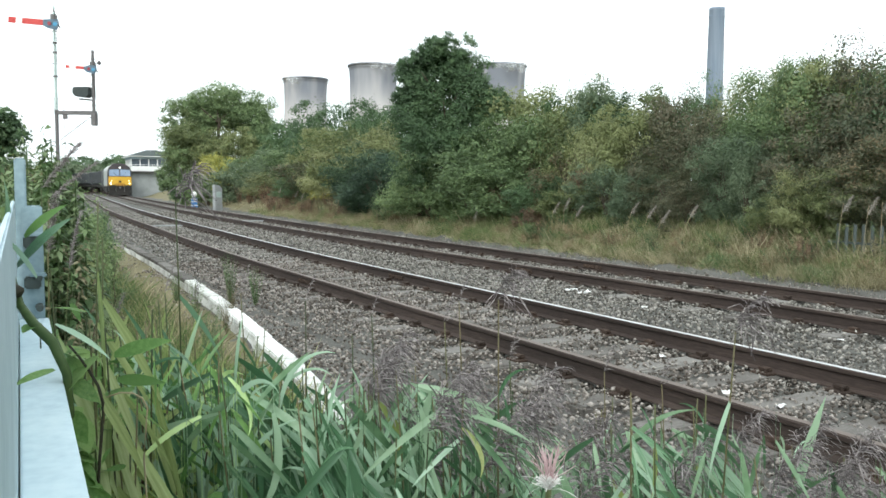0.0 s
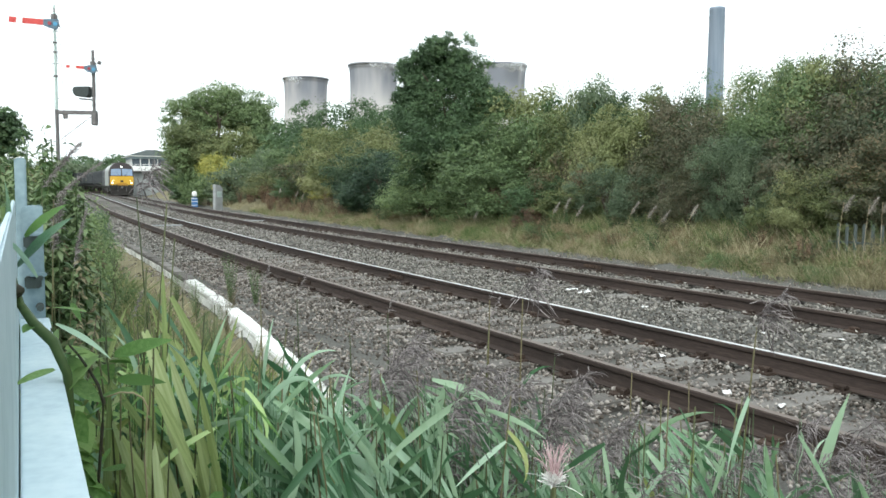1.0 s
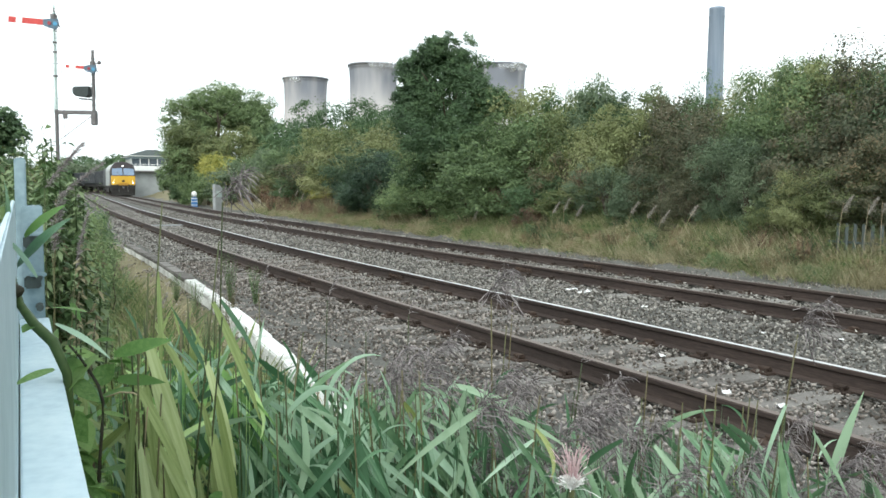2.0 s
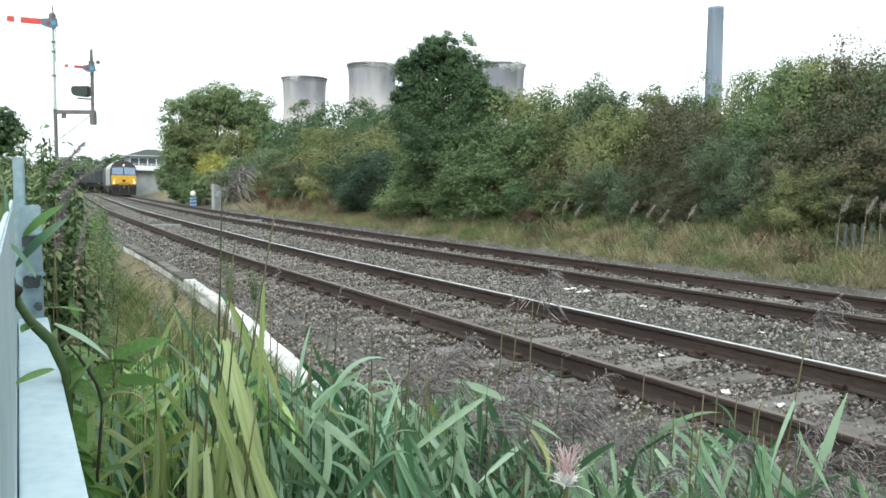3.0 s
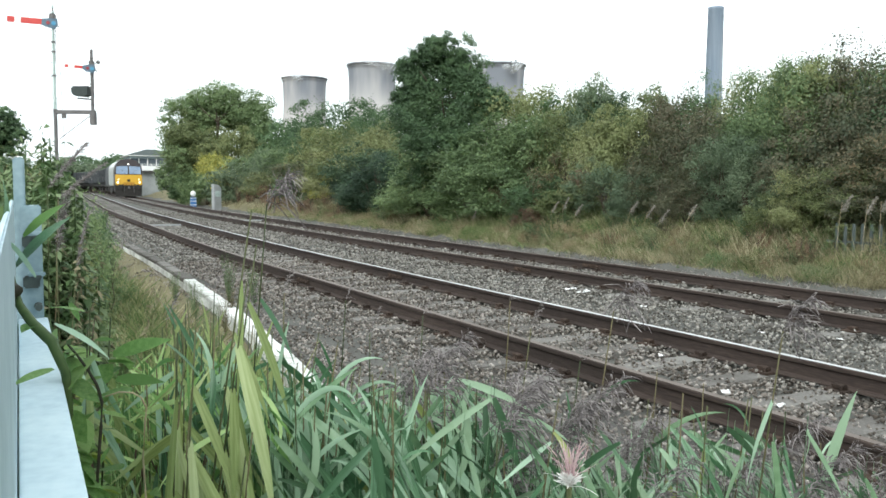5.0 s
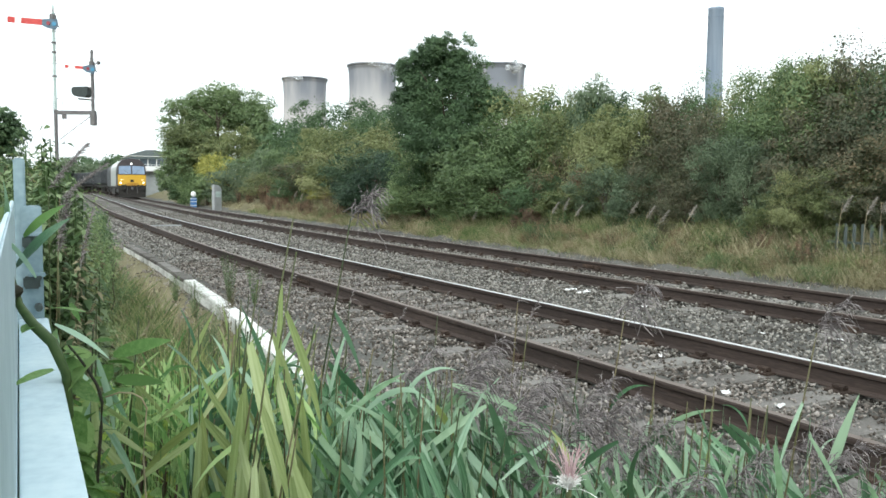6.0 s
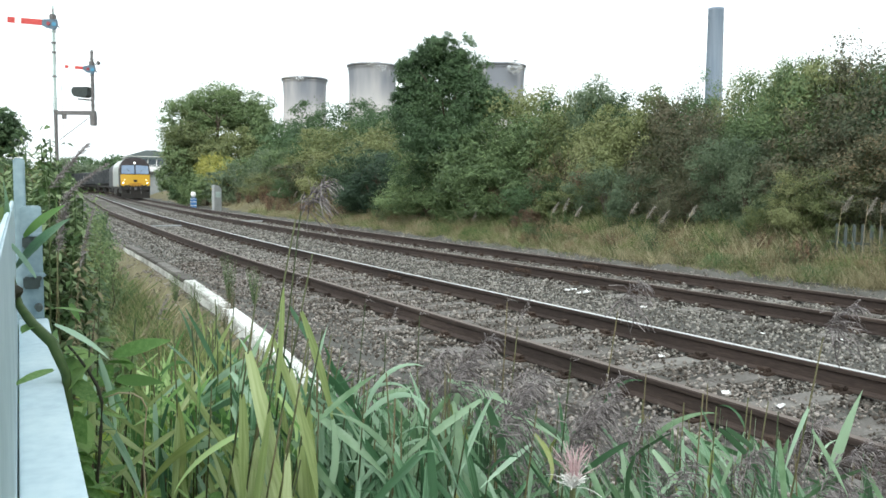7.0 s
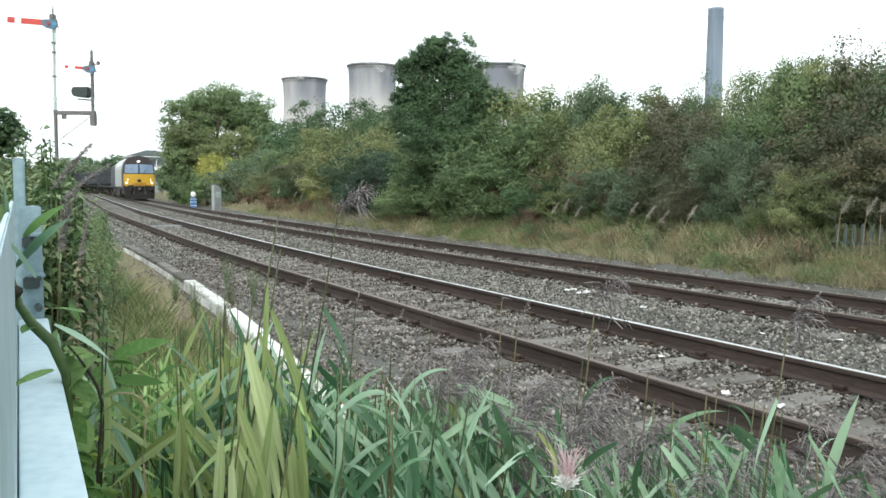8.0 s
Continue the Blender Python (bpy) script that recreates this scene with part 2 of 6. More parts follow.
M["weed"] = material("weed_leaf", [c3(.055, .1, .035), c3(.11, .175, .065), c3(.19, .25, .12)], 0.55, scale=3, fine=20, island=.7, obj=.3, translucent=.25, bump=0, spec=.45)
M["weedbrown"] = material("weed_brown", [c3(.09, .08, .045), c3(.16, .145, .085), c3(.25, .225, .14)], 0.8, scale=3, fine=20, island=.7, obj=.3, translucent=.2, bump=0)
M["dock"] = material("dock_brown", [c3(.12, .07, .045), c3(.21, .135, .09), c3(.3, .21, .14)], 0.85, scale=3, fine=20, island=.7, obj=.3, translucent=.2, bump=0)
M["greyslab"] = material("grey_slab", [c3(.24, .25, .25), c3(.36, .37, .37)], 0.85, scale=3, fine=25, bump=.2)
M["litter"] = material("litter", [c3(.7, .7, .7), c3(.85, .85, .84)], 0.7, scale=6, fine=30, bump=.2)
M["palehead"] = material("pale_head", [c3(.22, .2, .17), c3(.36, .33, .29), c3(.5, .46, .41)], 0.85, scale=6, fine=40, island=.5, translucent=.25, bump=0)


# ---- helpers for building ----
def mesh_from(name, verts, faces, mats, idx=None, smooth=False):
    me = bpy.data.meshes.new(name)
    me.from_pydata([tuple(v) for v in verts], [], [tuple(f) for f in faces])
    for m in (mats if isinstance(mats, (list, tuple)) else [mats]):
        me.materials.append(m)
    if idx is not None:
        me.polygons.foreach_set("material_index", idx)
    if smooth:
        me.polygons.foreach_set("use_smooth", [True] * len(me.polygons))
    me.update()
    return me


def quads_mesh(name, v, mat, per=4):
    """v: array (n, per, 3) of loose faces."""
    n = len(v)
    me = bpy.data.meshes.new(name)
    me.vertices.add(n * per)
    me.vertices.foreach_set("co", np.ascontiguousarray(v, dtype=np.float32).ravel())
    me.loops.add(n * per)
    me.loops.foreach_set("vertex_index", np.arange(n * per, dtype=np.int32))
    me.polygons.add(n)
    me.polygons.foreach_set("loop_start", np.arange(0, n * per, per, dtype=np.int32))
    me.materials.append(mat)
    me.update(calc_edges=True)
    me.validate()
    return me


def tri_mesh(name, verts, tris, mat):
    """verts (n, 3), tris (m, 3)."""
    me = bpy.data.meshes.new(name)
    me.vertices.add(len(verts))
    me.vertices.foreach_set("co", np.ascontiguousarray(verts, dtype=np.float32).ravel())
    me.loops.add(len(tris) * 3)
    me.loops.foreach_set("vertex_index", np.ascontiguousarray(tris, dtype=np.int32).ravel())
    me.polygons.add(len(tris))
    me.polygons.foreach_set("loop_start", np.arange(0, len(tris) * 3, 3, dtype=np.int32))
    me.materials.append(mat)
    me.update(calc_edges=True)
    return me


def child(name, me, parent, m=None, label=""):
    ob = new(name, me)
    ob.parent = parent
    if m is not None:
        ob.matrix_basis = m
    return tagged(ob, label)


def finish(bm, name, mat):
    me = bpy.data.meshes.new(name)
    bm.to_mesh(me)
    bm.free()
    for m in (mat if isinstance(mat, (list, tuple)) else [mat]):
        me.materials.append(m)
    return me


def part(name, bm, mat, parent, label=""):
    return child(name, finish(bm, name, mat), parent, None, label)


def box(bm, x0, x1, y0, y1, z0, z1, bevel=0.0):
    r = bmesh.ops.create_cube(bm, size=1, matrix=Matrix.Translation(((x0 + x1) / 2, (y0 + y1) / 2, (z0 + z1) / 2))
                              @ Matrix.Diagonal((x1 - x0, y1 - y0, z1 - z0, 1)))
    if bevel:
        es = list({e for v in r["verts"] for e in v.link_edges})
        bmesh.ops.bevel(bm, geom=es, offset=bevel, segments=2, affect="EDGES", clamp_overlap=True)
    return r["verts"]


def boxed(x0, x1, y0, y1, z0, z1, bevel=0.0):
    bm = bmesh.new()
    box(bm, x0, x1, y0, y1, z0, z1, bevel)
    return bm


def rod(bm, a, b, r0, r1=None, seg=10):
    a, b = Vector(a), Vector(b)
    d = b - a
    m = Matrix.Translation((a + b) / 2) @ d.to_track_quat("Z", "Y").to_matrix().to_4x4()
    return bmesh.ops.create_cone(bm, cap_ends=True, segments=seg, radius1=r0, radius2=r0 if r1 is None else r1, depth=d.length, matrix=m)["verts"]


def rodded(a, b, r0, r1=None, seg=10):
    bm = bmesh.new()
    rod(bm, a, b, r0, r1, seg)
    return bm


def prism(bm, outline, y0, y1):
    """An outline of (x, z) pushed from y0 to y1."""
    a = [bm.verts.new((x, y0, z)) for x, z in outline]
    b = [bm.verts.new((x, y1, z)) for x, z in outline]
    n = len(outline)
    bm.faces.new(a)
    bm.faces.new(b[::-1])
    for i in range(n):
        bm.faces.new((a[i], b[i], b[(i + 1) % n], a[(i + 1) % n]))
    bmesh.ops.recalc_face_normals(bm, faces=bm.faces[:])
    return a + b


def tube(points, radii, seg=6):
    pts = [Vector(p) for p in points]
    vs, fs = [], []
    for i, p in enumerate(pts):
        d = (pts[min(i + 1, len(pts) - 1)] - pts[max(i - 1, 0)]).normalized()
        q = d.to_track_quat("Z", "Y")
        for k in range(seg):
            a = 2 * math.pi * k / seg
            vs.append(p + q @ Vector((math.cos(a) * radii[i], math.sin(a) * radii[i], 0)))
    for i in range(len(pts) - 1):
        for k in range(seg):
            fs.append((i * seg + k, i * seg + (k + 1) % seg, (i + 1) * seg + (k + 1) % seg, (i + 1) * seg + k))
    fs.append(tuple(range(seg))[::-1])
    fs.append(tuple((len(pts) - 1) * seg + k for k in range(seg)))
    return vs, fs


# ---- the line's course: straight near by, easing to the far side, then back ----
def slope_at(y):
    """How far the line moves aside for each metre along y."""
    return float(np.interp(y, [12, 50, 68, 74, 122, 155], [0, .063, .063, .07, .07, -.06]))


YS = np.arange(-40, 400.01, 0.25)
DX = np.concatenate([[0], np.cumsum([slope_at(y) * 0.25 for y in YS[:-1]])])


def shift(y):
    return np.interp(y, YS, DX)


def shift_near(y):
    """The near track draws a little closer to the far one down the line."""
    return shift(y) + np.interp(y, [15, 20, 24, 28, 34, 46, 65, 90], [0, .1, .2, .27, .33, .34, .5, .55])


NEAR, FAR, GAUGE = 4.77, 8.71, 1.505
LEVEL = 0.165


def ground_z(x, y):
    """Height of the ground: ballast bed, cess, and the bank on the far side."""
    u = np.asarray(x, float) - shift(y)
    left = np.interp(u, [-60, -8, -1.0, 1.2, 2.0, 2.6, 3.1], [-0.6, -0.45, -0.32, -0.25, -0.18, -0.12, -0.065])
    right = np.interp(u, [10.6, 11.4, 12.5, 13.5, 16.5, 20, 60], [-0.065, -0.14, 0.05, 0.5, 1.1, 1.6, 2.0])
    z = np.where(u < 3.1, left, np.where(u > 10.6, right, -0.065))
    return z


# ---- ground: one sheet to the horizon, finer close by ----
def build_ground():
    xs = np.unique(np.concatenate([np.linspace(-3000, -60, 12), np.linspace(-60, -4, 20), np.arange(-4, 14, 0.2), np.linspace(14, 30, 24), np.linspace(30, 90, 14), np.linspace(90, 3000, 14)]))
    ys = np.unique(np.concatenate([np.linspace(-1500, -20, 8), np.linspace(-20, 0, 16), np.arange(0, 40, 0.25), np.linspace(40, 160, 70), np.linspace(160, 4000, 24)]))
    X, Y = np.meshgrid(xs, ys)
    Yc = np.clip(Y, -40, 399)
    Z = ground_z(X, Yc)
    rng = np.random.default_rng(3)
    Z = Z + np.where(np.abs(X - shift(Yc) - 6.8) < 4.4, 0.008, 0.03) * rng.standard_normal(Z.shape) * (np.abs(X) < 40)
    nx, ny = len(xs), len(ys)
    vs = np.stack([X, Y, Z], -1).reshape(-1, 3)
    i = np.arange(nx * ny).reshape(ny, nx)
    f = np.stack([i[:-1, :-1], i[:-1, 1:], i[1:, 1:], i[1:, :-1]], -1).reshape(-1, 4)
    cx = vs[f].mean(1)
    u = cx[:, 0] - shift(np.clip(cx[:, 1], -40, 399))
    idx = np.where((u > 2.25 + .5 * np.clip((cx[:, 1] - 8) / 8, 0, 1)) & (u < 11.95), 0, 1).astype(np.int32)
    me = mesh_from("ground", vs.tolist(), f.tolist(), [M["ballast"], M["soil"]], idx.tolist(), True)
    tagged(new("ground", me), "stony railway bed with weedy earth beside it", "ground", kind="structure")


build_ground()


def sleeper_rows(centre, phase):
    rng = random.Random(centre)
    rows, y = [], -12.0 + phase
    while y < 150:
        rows.append(y)
        y += 0.65 + rng.uniform(-.02, .02)
    return np.array(rows)


ROWS = {NEAR: sleeper_rows(NEAR, .14), FAR: sleeper_rows(FAR, .36)}


def stones(n, x0, x1, y0, y1, s0, s1, seed, label, mat, density=1.0):
    """Loose angular stones heaped on the bed, joined; fewer on the sleepers and under the rails."""
    rng = np.random.default_rng(seed)
    y = y0 + (y1 - y0) * rng.random(n) ** density
    u = rng.uniform(x0, x1, n)
    s = rng.uniform(s0, s1, n) * (0.6 + 0.7 * rng.random(n) ** 2)
    lift = 0.066 * ((u > 2.9) & (u < 10.7)) * rng.uniform(.3, 1.15, n)
    keep = np.ones(n, bool)
    for centre, rows in ROWS.items():
        k = np.clip(np.searchsorted(rows, y), 1, len(rows) - 1)
        gap = np.minimum(np.abs(rows[k] - y), np.abs(rows[k - 1] - y))
        inside = np.abs(u - centre) < 1.3
        bald = noise_field(u * 2.6 + centre, y * 2.2) > (.3 if centre == NEAR else .25)
        keep &= ~(inside & (gap < .12) & bald)
        rail = np.abs(np.abs(u - centre) - GAUGE / 2) < .085
        lift = np.where(rail, lift * .1, lift)
    y, u, s, lift = y[keep], u[keep], s[keep], lift[keep]
    n = len(y)
    x = u + np.where(u < 6.7, shift_near(y), shift(y))
    z = ground_z(x, y) + s * 0.25 + lift
    base = np.array([(1, 0, 0), (-1, 0, 0), (0, 1, 0), (0, -1, 0), (0, 0, .75), (0, 0, -.75)], float)
    v = base[None] * rng.uniform(0.55, 1.15, (n, 6, 1)) + rng.normal(0, .16, (n, 6, 3))
    a, b = rng.uniform(0, 6.28, n), rng.normal(0, .5, n)
    ca, sa, cb, sb = np.cos(a)[:, None], np.sin(a)[:, None], np.cos(b)[:, None], np.sin(b)[:, None]
    vx, vy, vz = v[..., 0], v[..., 1], v[..., 2]
    vy, vz = cb * vy - sb * vz, sb * vy + cb * vz
    vx, vy = ca * vx - sa * vy, sa * vx + ca * vy
    v = np.stack([vx, vy, vz], -1) * (s / 2)[:, None, None] + np.stack([x, y, z], -1)[:, None]
    t = np.array([(0, 2, 4), (2, 1, 4), (1, 3, 4), (3, 0, 4), (2, 0, 5), (1, 2, 5), (3, 1, 5), (0, 3, 5)])
    tris = (np.arange(n)[:, None, None] * 6 + t[None]).reshape(-1, 3)
    tagged(new("ballast_stones", tri_mesh("ballast_stones", v.reshape(-1, 3), tris, mat)), label, "ballast", kind="stuff")


def noise_field(x, y):
    """A cheap smooth pattern between about -1 and 1."""
    return .5 * np.sin(x * 2.1 + 1.3 * np.sin(y * 1.7)) + .5 * np.sin(y * 2.9 + 1.1 * np.sin(x * 2.3 + 2))


stones(40000, 5.2, 11.4, 1.2, 16, 0.028, 0.055, 5, "loose grey crushed stone ballast between the tracks", M["stone"])
stones(34000, 2.4, 6.2, 1.2, 16, 0.026, 0.052, 9, "loose brownish crushed stone around the near track", M["brownstone"])
stones(5000, 11.0, 12.3, 3, 30, 0.02, 0.045, 8, "fine stones on the far edge of the bed", M["brownstone"])
stones(30000, 2.6, 11.4, 16, 48, 0.04, 0.07, 6, "crushed stone ballast farther down the line", M["stone"], 1.25)
stones(16000, 2.4, 11.4, -12, 1.2, 0.04, 0.075, 10, "crushed stone ballast beside the camera", M["stone"])
stones(3600, 1.0, 2.9, 2, 26, 0.025, 0.055, 7, "stones scattered beside the cable trough", M["brownstone"])


# ---- the two tracks ----
RAIL = [(-.066, 0), (.066, 0), (.066, .011), (.012, .028), (.009, .112), (.033, .124), (.035, .15), (.028, .159),
        (-.028, .159), (-.035, .15), (-.033, .124), (-.009, .112), (-.012, .028), (-.066, .011)]


def rail_mesh(offset, top, course):
    ys = np.concatenate([np.arange(-12, 20, 2.0), np.arange(20, 240, 2.5)])
    vs, fs, idx = [], [], []
    n = len(RAIL)
    for y in ys:
        for x, z in RAIL:
            vs.append((offset + float(course(y)) + x, y, z + 0.006))
    for i in range(len(ys) - 1):
        for k in range(n):
            fs.append((i * n + k, i * n + (k + 1) % n, (i + 1) * n + (k + 1) % n, (i + 1) * n + k))
            idx.append(1 if k == 7 else 0)
    fs.append(tuple(range(n))[::-1])
    idx.append(0)
    return mesh_from("rail", vs, fs, [M["rail"], top], idx)


def sleeper_mesh():
    bm = boxed(-1.3, 1.3, -.125, .125, -.14, -.002, .014)
    rng = random.Random(4)
    for v in bm.verts:
        v.co += Vector((rng.uniform(-.01, .01), rng.uniform(-.006, .006), rng.uniform(-.004, .003)))
    return finish(bm, "sleeper", M["sleeper"])


def chair_mesh():
    bm = bmesh.new()
    box(bm, -.17, .17, -.09, .09, -.004, .014, .004)
    for s in (-1, 1):
        box(bm, s * .085 - .03, s * .085 + .03, -.05, .05, .012, .05, .01)
        rod(bm, (s * .135, .04 * s, .01), (s * .135, .04 * s, .05), .014, .012, 6)
        rod(bm, (s * .105, -.05, .04), (s * .105, .05, .04), .012, .012, 6)
    return finish(bm, "rail_clip", M["chair"])


def plate_mesh():
    bm = bmesh.new()
    for s in (-1, 1):
        box(bm, s * .02 - .012 * (s < 0) - 0.0, s * .02 + .012 * (s > 0) + 0.0, -.25, .25, .035, .105, .004)
        for y in (-.18, -.06, .06, .18):
            rod(bm, (s * .03, y, .07), (s * .055, y, .07), .016, .014, 6)
    return finish(bm, "fishplate", M["chair"])


def build_track(name, centre, tops, phase, label, course):
    root = tagged(new(name), label, "railway track", "tracks of the line", "structure")
    for off, top in zip((-GAUGE / 2, GAUGE / 2), tops):
        child("rail", rail_mesh(centre + off, top, course), root)
    sl, ch, fp = sleeper_mesh(), chair_mesh(), plate_mesh()
    rng = random.Random(centre)
    for y in ROWS[centre]:
        y = float(y)
        a = math.atan(slope_at(y))
        s = child("sleeper", sl, root, pose(centre + float(course(y)), y, 0.0, 0, rng.uniform(-.3, .3), -math.degrees(a) + rng.uniform(-.8, .8)))
        if y < 46:
            for off in (-GAUGE / 2, GAUGE / 2):
                child("rail_clip", ch, s, pose(off, 0, 0.002))
    for y, off in ((11.4, -GAUGE / 2), (11.4, GAUGE / 2), (1.6, GAUGE / 2), (29.7, -GAUGE / 2)):
        child("fishplate", fp, root, pose(centre + off + float(course(y)), y, 0.006))


build_track("railway_track", NEAR, (M["raildull"], M["railtop"]), 0.14, "rusty steel rails on grey sleepers bedded in stone", shift_near)
build_track("railway_track", FAR, (M["raildull"], M["raildull"]), 0.36, "rusty steel rails with dull heads, farther track", shift)


# ---- cable trough with pale lids ----
def trough_x(y):
    return 2.9 - 1.9 * math.exp(-y / 6.8)


def build_trough():
    root = tagged(new("cable_trough"), "pale concrete cable trough with loose lids beside the track", "cable trough", kind="structure")
    bm = boxed(-.085, .085, -.48, .48, -.03, .03, .012)
    lid = finish(bm, "lid", M["trough"])
    bm = boxed(-.075, .075, -.5, .5, -.2, -.03, .01)
    body = finish(bm, "channel", M["trough"])
    old_lid = lid.copy()
    old_lid.materials[0] = M["sleeper"]
    y, rng = .2, random.Random(8)
    while y < 21:
        x = trough_x(y)
        a = math.degrees(math.atan2(trough_x(y + .5) - trough_x(y - .5), 1))
        z = float(ground_z(x, y))
        child("channel", body, root, pose(x, y, z + .13, 0, 0, -a))
        child("lid", lid if y < 12.4 else old_lid, root, pose(x + rng.uniform(-.01, .01), y, z + .13 + rng.uniform(0, .004), rng.uniform(-.4, .4), rng.uniform(-.8, .8), -a + rng.uniform(-.8, .8)))
        y += 1.0


build_trough()


# ---- far power station ----
def lathe(profile, seg, mats, pick=None):
    vs, fs, idx = [], [], []
    for r, z in profile:
        for k in range(seg):
            a = 2 * math.pi * k / seg
            vs.append((r * math.cos(a), r * math.sin(a), z))
    for i in range(len(profile) - 1):
        for k in range(seg):
            fs.append((i * seg + k, i * seg + (k + 1) % seg, (i + 1) * seg + (k + 1) % seg, (i + 1) * seg + k))
            idx.append(pick(i, k) if pick else 0)
    return vs, fs, idx


def cooling_tower(x, y, top, r_top):
    root = tagged(new("cooling_tower"), "pale grey concrete hyperbolic cooling tower, streaked dark below the rim", "cooling tower", "cooling towers")
    root.matrix_basis = pose(x, y, -3.2)
    prof = []
    for i in range(25):
        s = i / 24
        z = top * s
        prof.append((r_top * 0.93 * math.sqrt(1 + ((s - .8) / .62) ** 2), z))
    rim = prof[-1][0]
    prof += [(rim + 1.2, top), (rim + 1.2, top + 1.5), (rim - .6, top + 1.5), (rim - 1.2, top - 6)]
    vs, fs, idx = lathe(prof, 64, None, None)
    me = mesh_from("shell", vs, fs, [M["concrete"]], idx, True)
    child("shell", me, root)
    vs, fs, _ = lathe([(rim + 1.3, top - 2.0), (rim + 1.38, top - 2.0), (rim + 1.38, top - 1.5), (rim + 1.3, top - 1.5)], 64, None)
    child("rim_ring", mesh_from("rim_ring", vs, fs, M["concrete"]), root)


def polar(px_angle, depth):
    """A place on the ground at an angle in degrees from the y axis and a distance along the camera's horizontal heading."""
    a = radians(px_angle)
    d = depth / math.cos(a - YAW)
    return d * math.sin(a), d * math.cos(a)


def heading(px):
    return 29.13 + math.degrees(math.atan((px - 784) / 1430))


for x, y, top, r in ((301.0, 851.1, 119.5, 24.3), (328.4, 732.8, 121.0, 24.3), (454.3, 697.0, 126.5, 25.0)):
    cooling_tower(x, y, top, r)


def build_chimney():
    x, y = 697.4, 641.7
    root = tagged(new("chimney"), "tall grey concrete power station chimney", "chimney")
    root.matrix_basis = pose(x, y, 0)
    vs, fs, idx = lathe([(9.6, 0), (9.0, 110), (8.2, 196), (8.4, 196.5), (8.4, 199), (7.4, 199), (7.2, 193)], 32, None)
    child("shaft", mesh_from("shaft", vs, fs, M["chimney"], None, True), root)
    for z in (189,):
        vs, fs, idx = lathe([(8.2, z), (8.6, z), (8.6, z + 1.2), (8.2, z + 1.2)], 32, None)
        child("gallery", mesh_from("gallery", vs, fs, M["chimney"]), root)


build_chimney()


# ---- signal box ----
def build_signal_box():
    root = tagged(new("signal_box"), "two-storey railway signal box, white base, glazed upper floor, slate roof", "signal box")
    root.matrix_basis = pose(18.55, 114.5, 0.2, 0, 0, -3)
    W, D, h1, h2 = 2.7, 4.0, 2.9, 4.9
    part("base_wall", boxed(-W, W, -D, D, -.4, h1, .03), M["render"], root)
    part("string_course", boxed(-W - .08, W + .08, -D - .08, D + .08, h1, h1 + .16, .02), M["iron"], root)
    part("lower_panel", boxed(-W, W, -D, D, h1 + .16, h1 + .8, .02), M["whitepaint"], root)
    part("interior", boxed(-W + .35, W - .35, -D + .35, D - .35, h1 + .8, h2, .02), M["boxglass"], root)
    for i in range(6):
        x = -W + .04 + i * (2 * W - .08) / 5
        part("mullion", boxed(x - .05, x + .05, -D, -D + .1, h1 + .8, h2, .01), M["whitepaint"], root)
        if i < 5:
            w = (2 * W - .08) / 5
            part("window_pane", boxed(x + .06, x + w - .06, -D + .05, -D + .07, h1 + .82, h2 - .3), M["boxglass"], root)
    for i in range(8):
        y = -D + .05 + i * (2 * D - .1) / 7
        part("mullion", boxed(-W, -W + .1, y - .05, y + .05, h1 + .8, h2, .01), M["whitepaint"], root)
    part("fascia", boxed(-W - .05, W + .05, -D - .05, D + .05, h2 - .3, h2, .02), M["boxpanel"], root)
    part("gutter", boxed(-W - .5, W + .5, -D - .5, D + .5, h2, h2 + .1, .03), M["whitepaint"], root)
    bm = bmesh.new()
    a = [bm.verts.new(v) for v in ((-W - .5, -D - .5, h2 + .1), (W + .5, -D - .5, h2 + .1), (W + .5, D + .5, h2 + .1), (-W - .5, D + .5, h2 + .1), (-.6, -D + 1.6, h2 + .95), (.6, D - 1.6, h2 + .95), (.6, -D + 1.6, h2 + .95), (-.6, D - 1.6, h2 + .95))]
    for f in ((0, 1, 6, 4), (1, 2, 5, 6), (2, 3, 7, 5), (3, 0, 4, 7), (4, 6, 5, 7), (3, 2, 1, 0)):
        bm.faces.new([a[i] for i in f])
    part("roof", bm, M["slate"], root)
    part("walkway", boxed(-W - .7, W + .4, -D - .7, -D - .05, h1 + .02, h1 + .1, .02), M["iron"], root)
    part("handrail", boxed(-W - .68, W + .38, -D - .68, -D - .64, h1 + .95, h1 + 1.0, .01), M["whitepaint"], root)
    for i in range(7):
        x = -W - .66 + i * (2 * W + 1.0) / 6
        part("rail_post", boxed(x - .025, x + .025, -D - .68, -D - .64, h1 + .1, h1 + .95), M["whitepaint"], root)


build_signal_box()


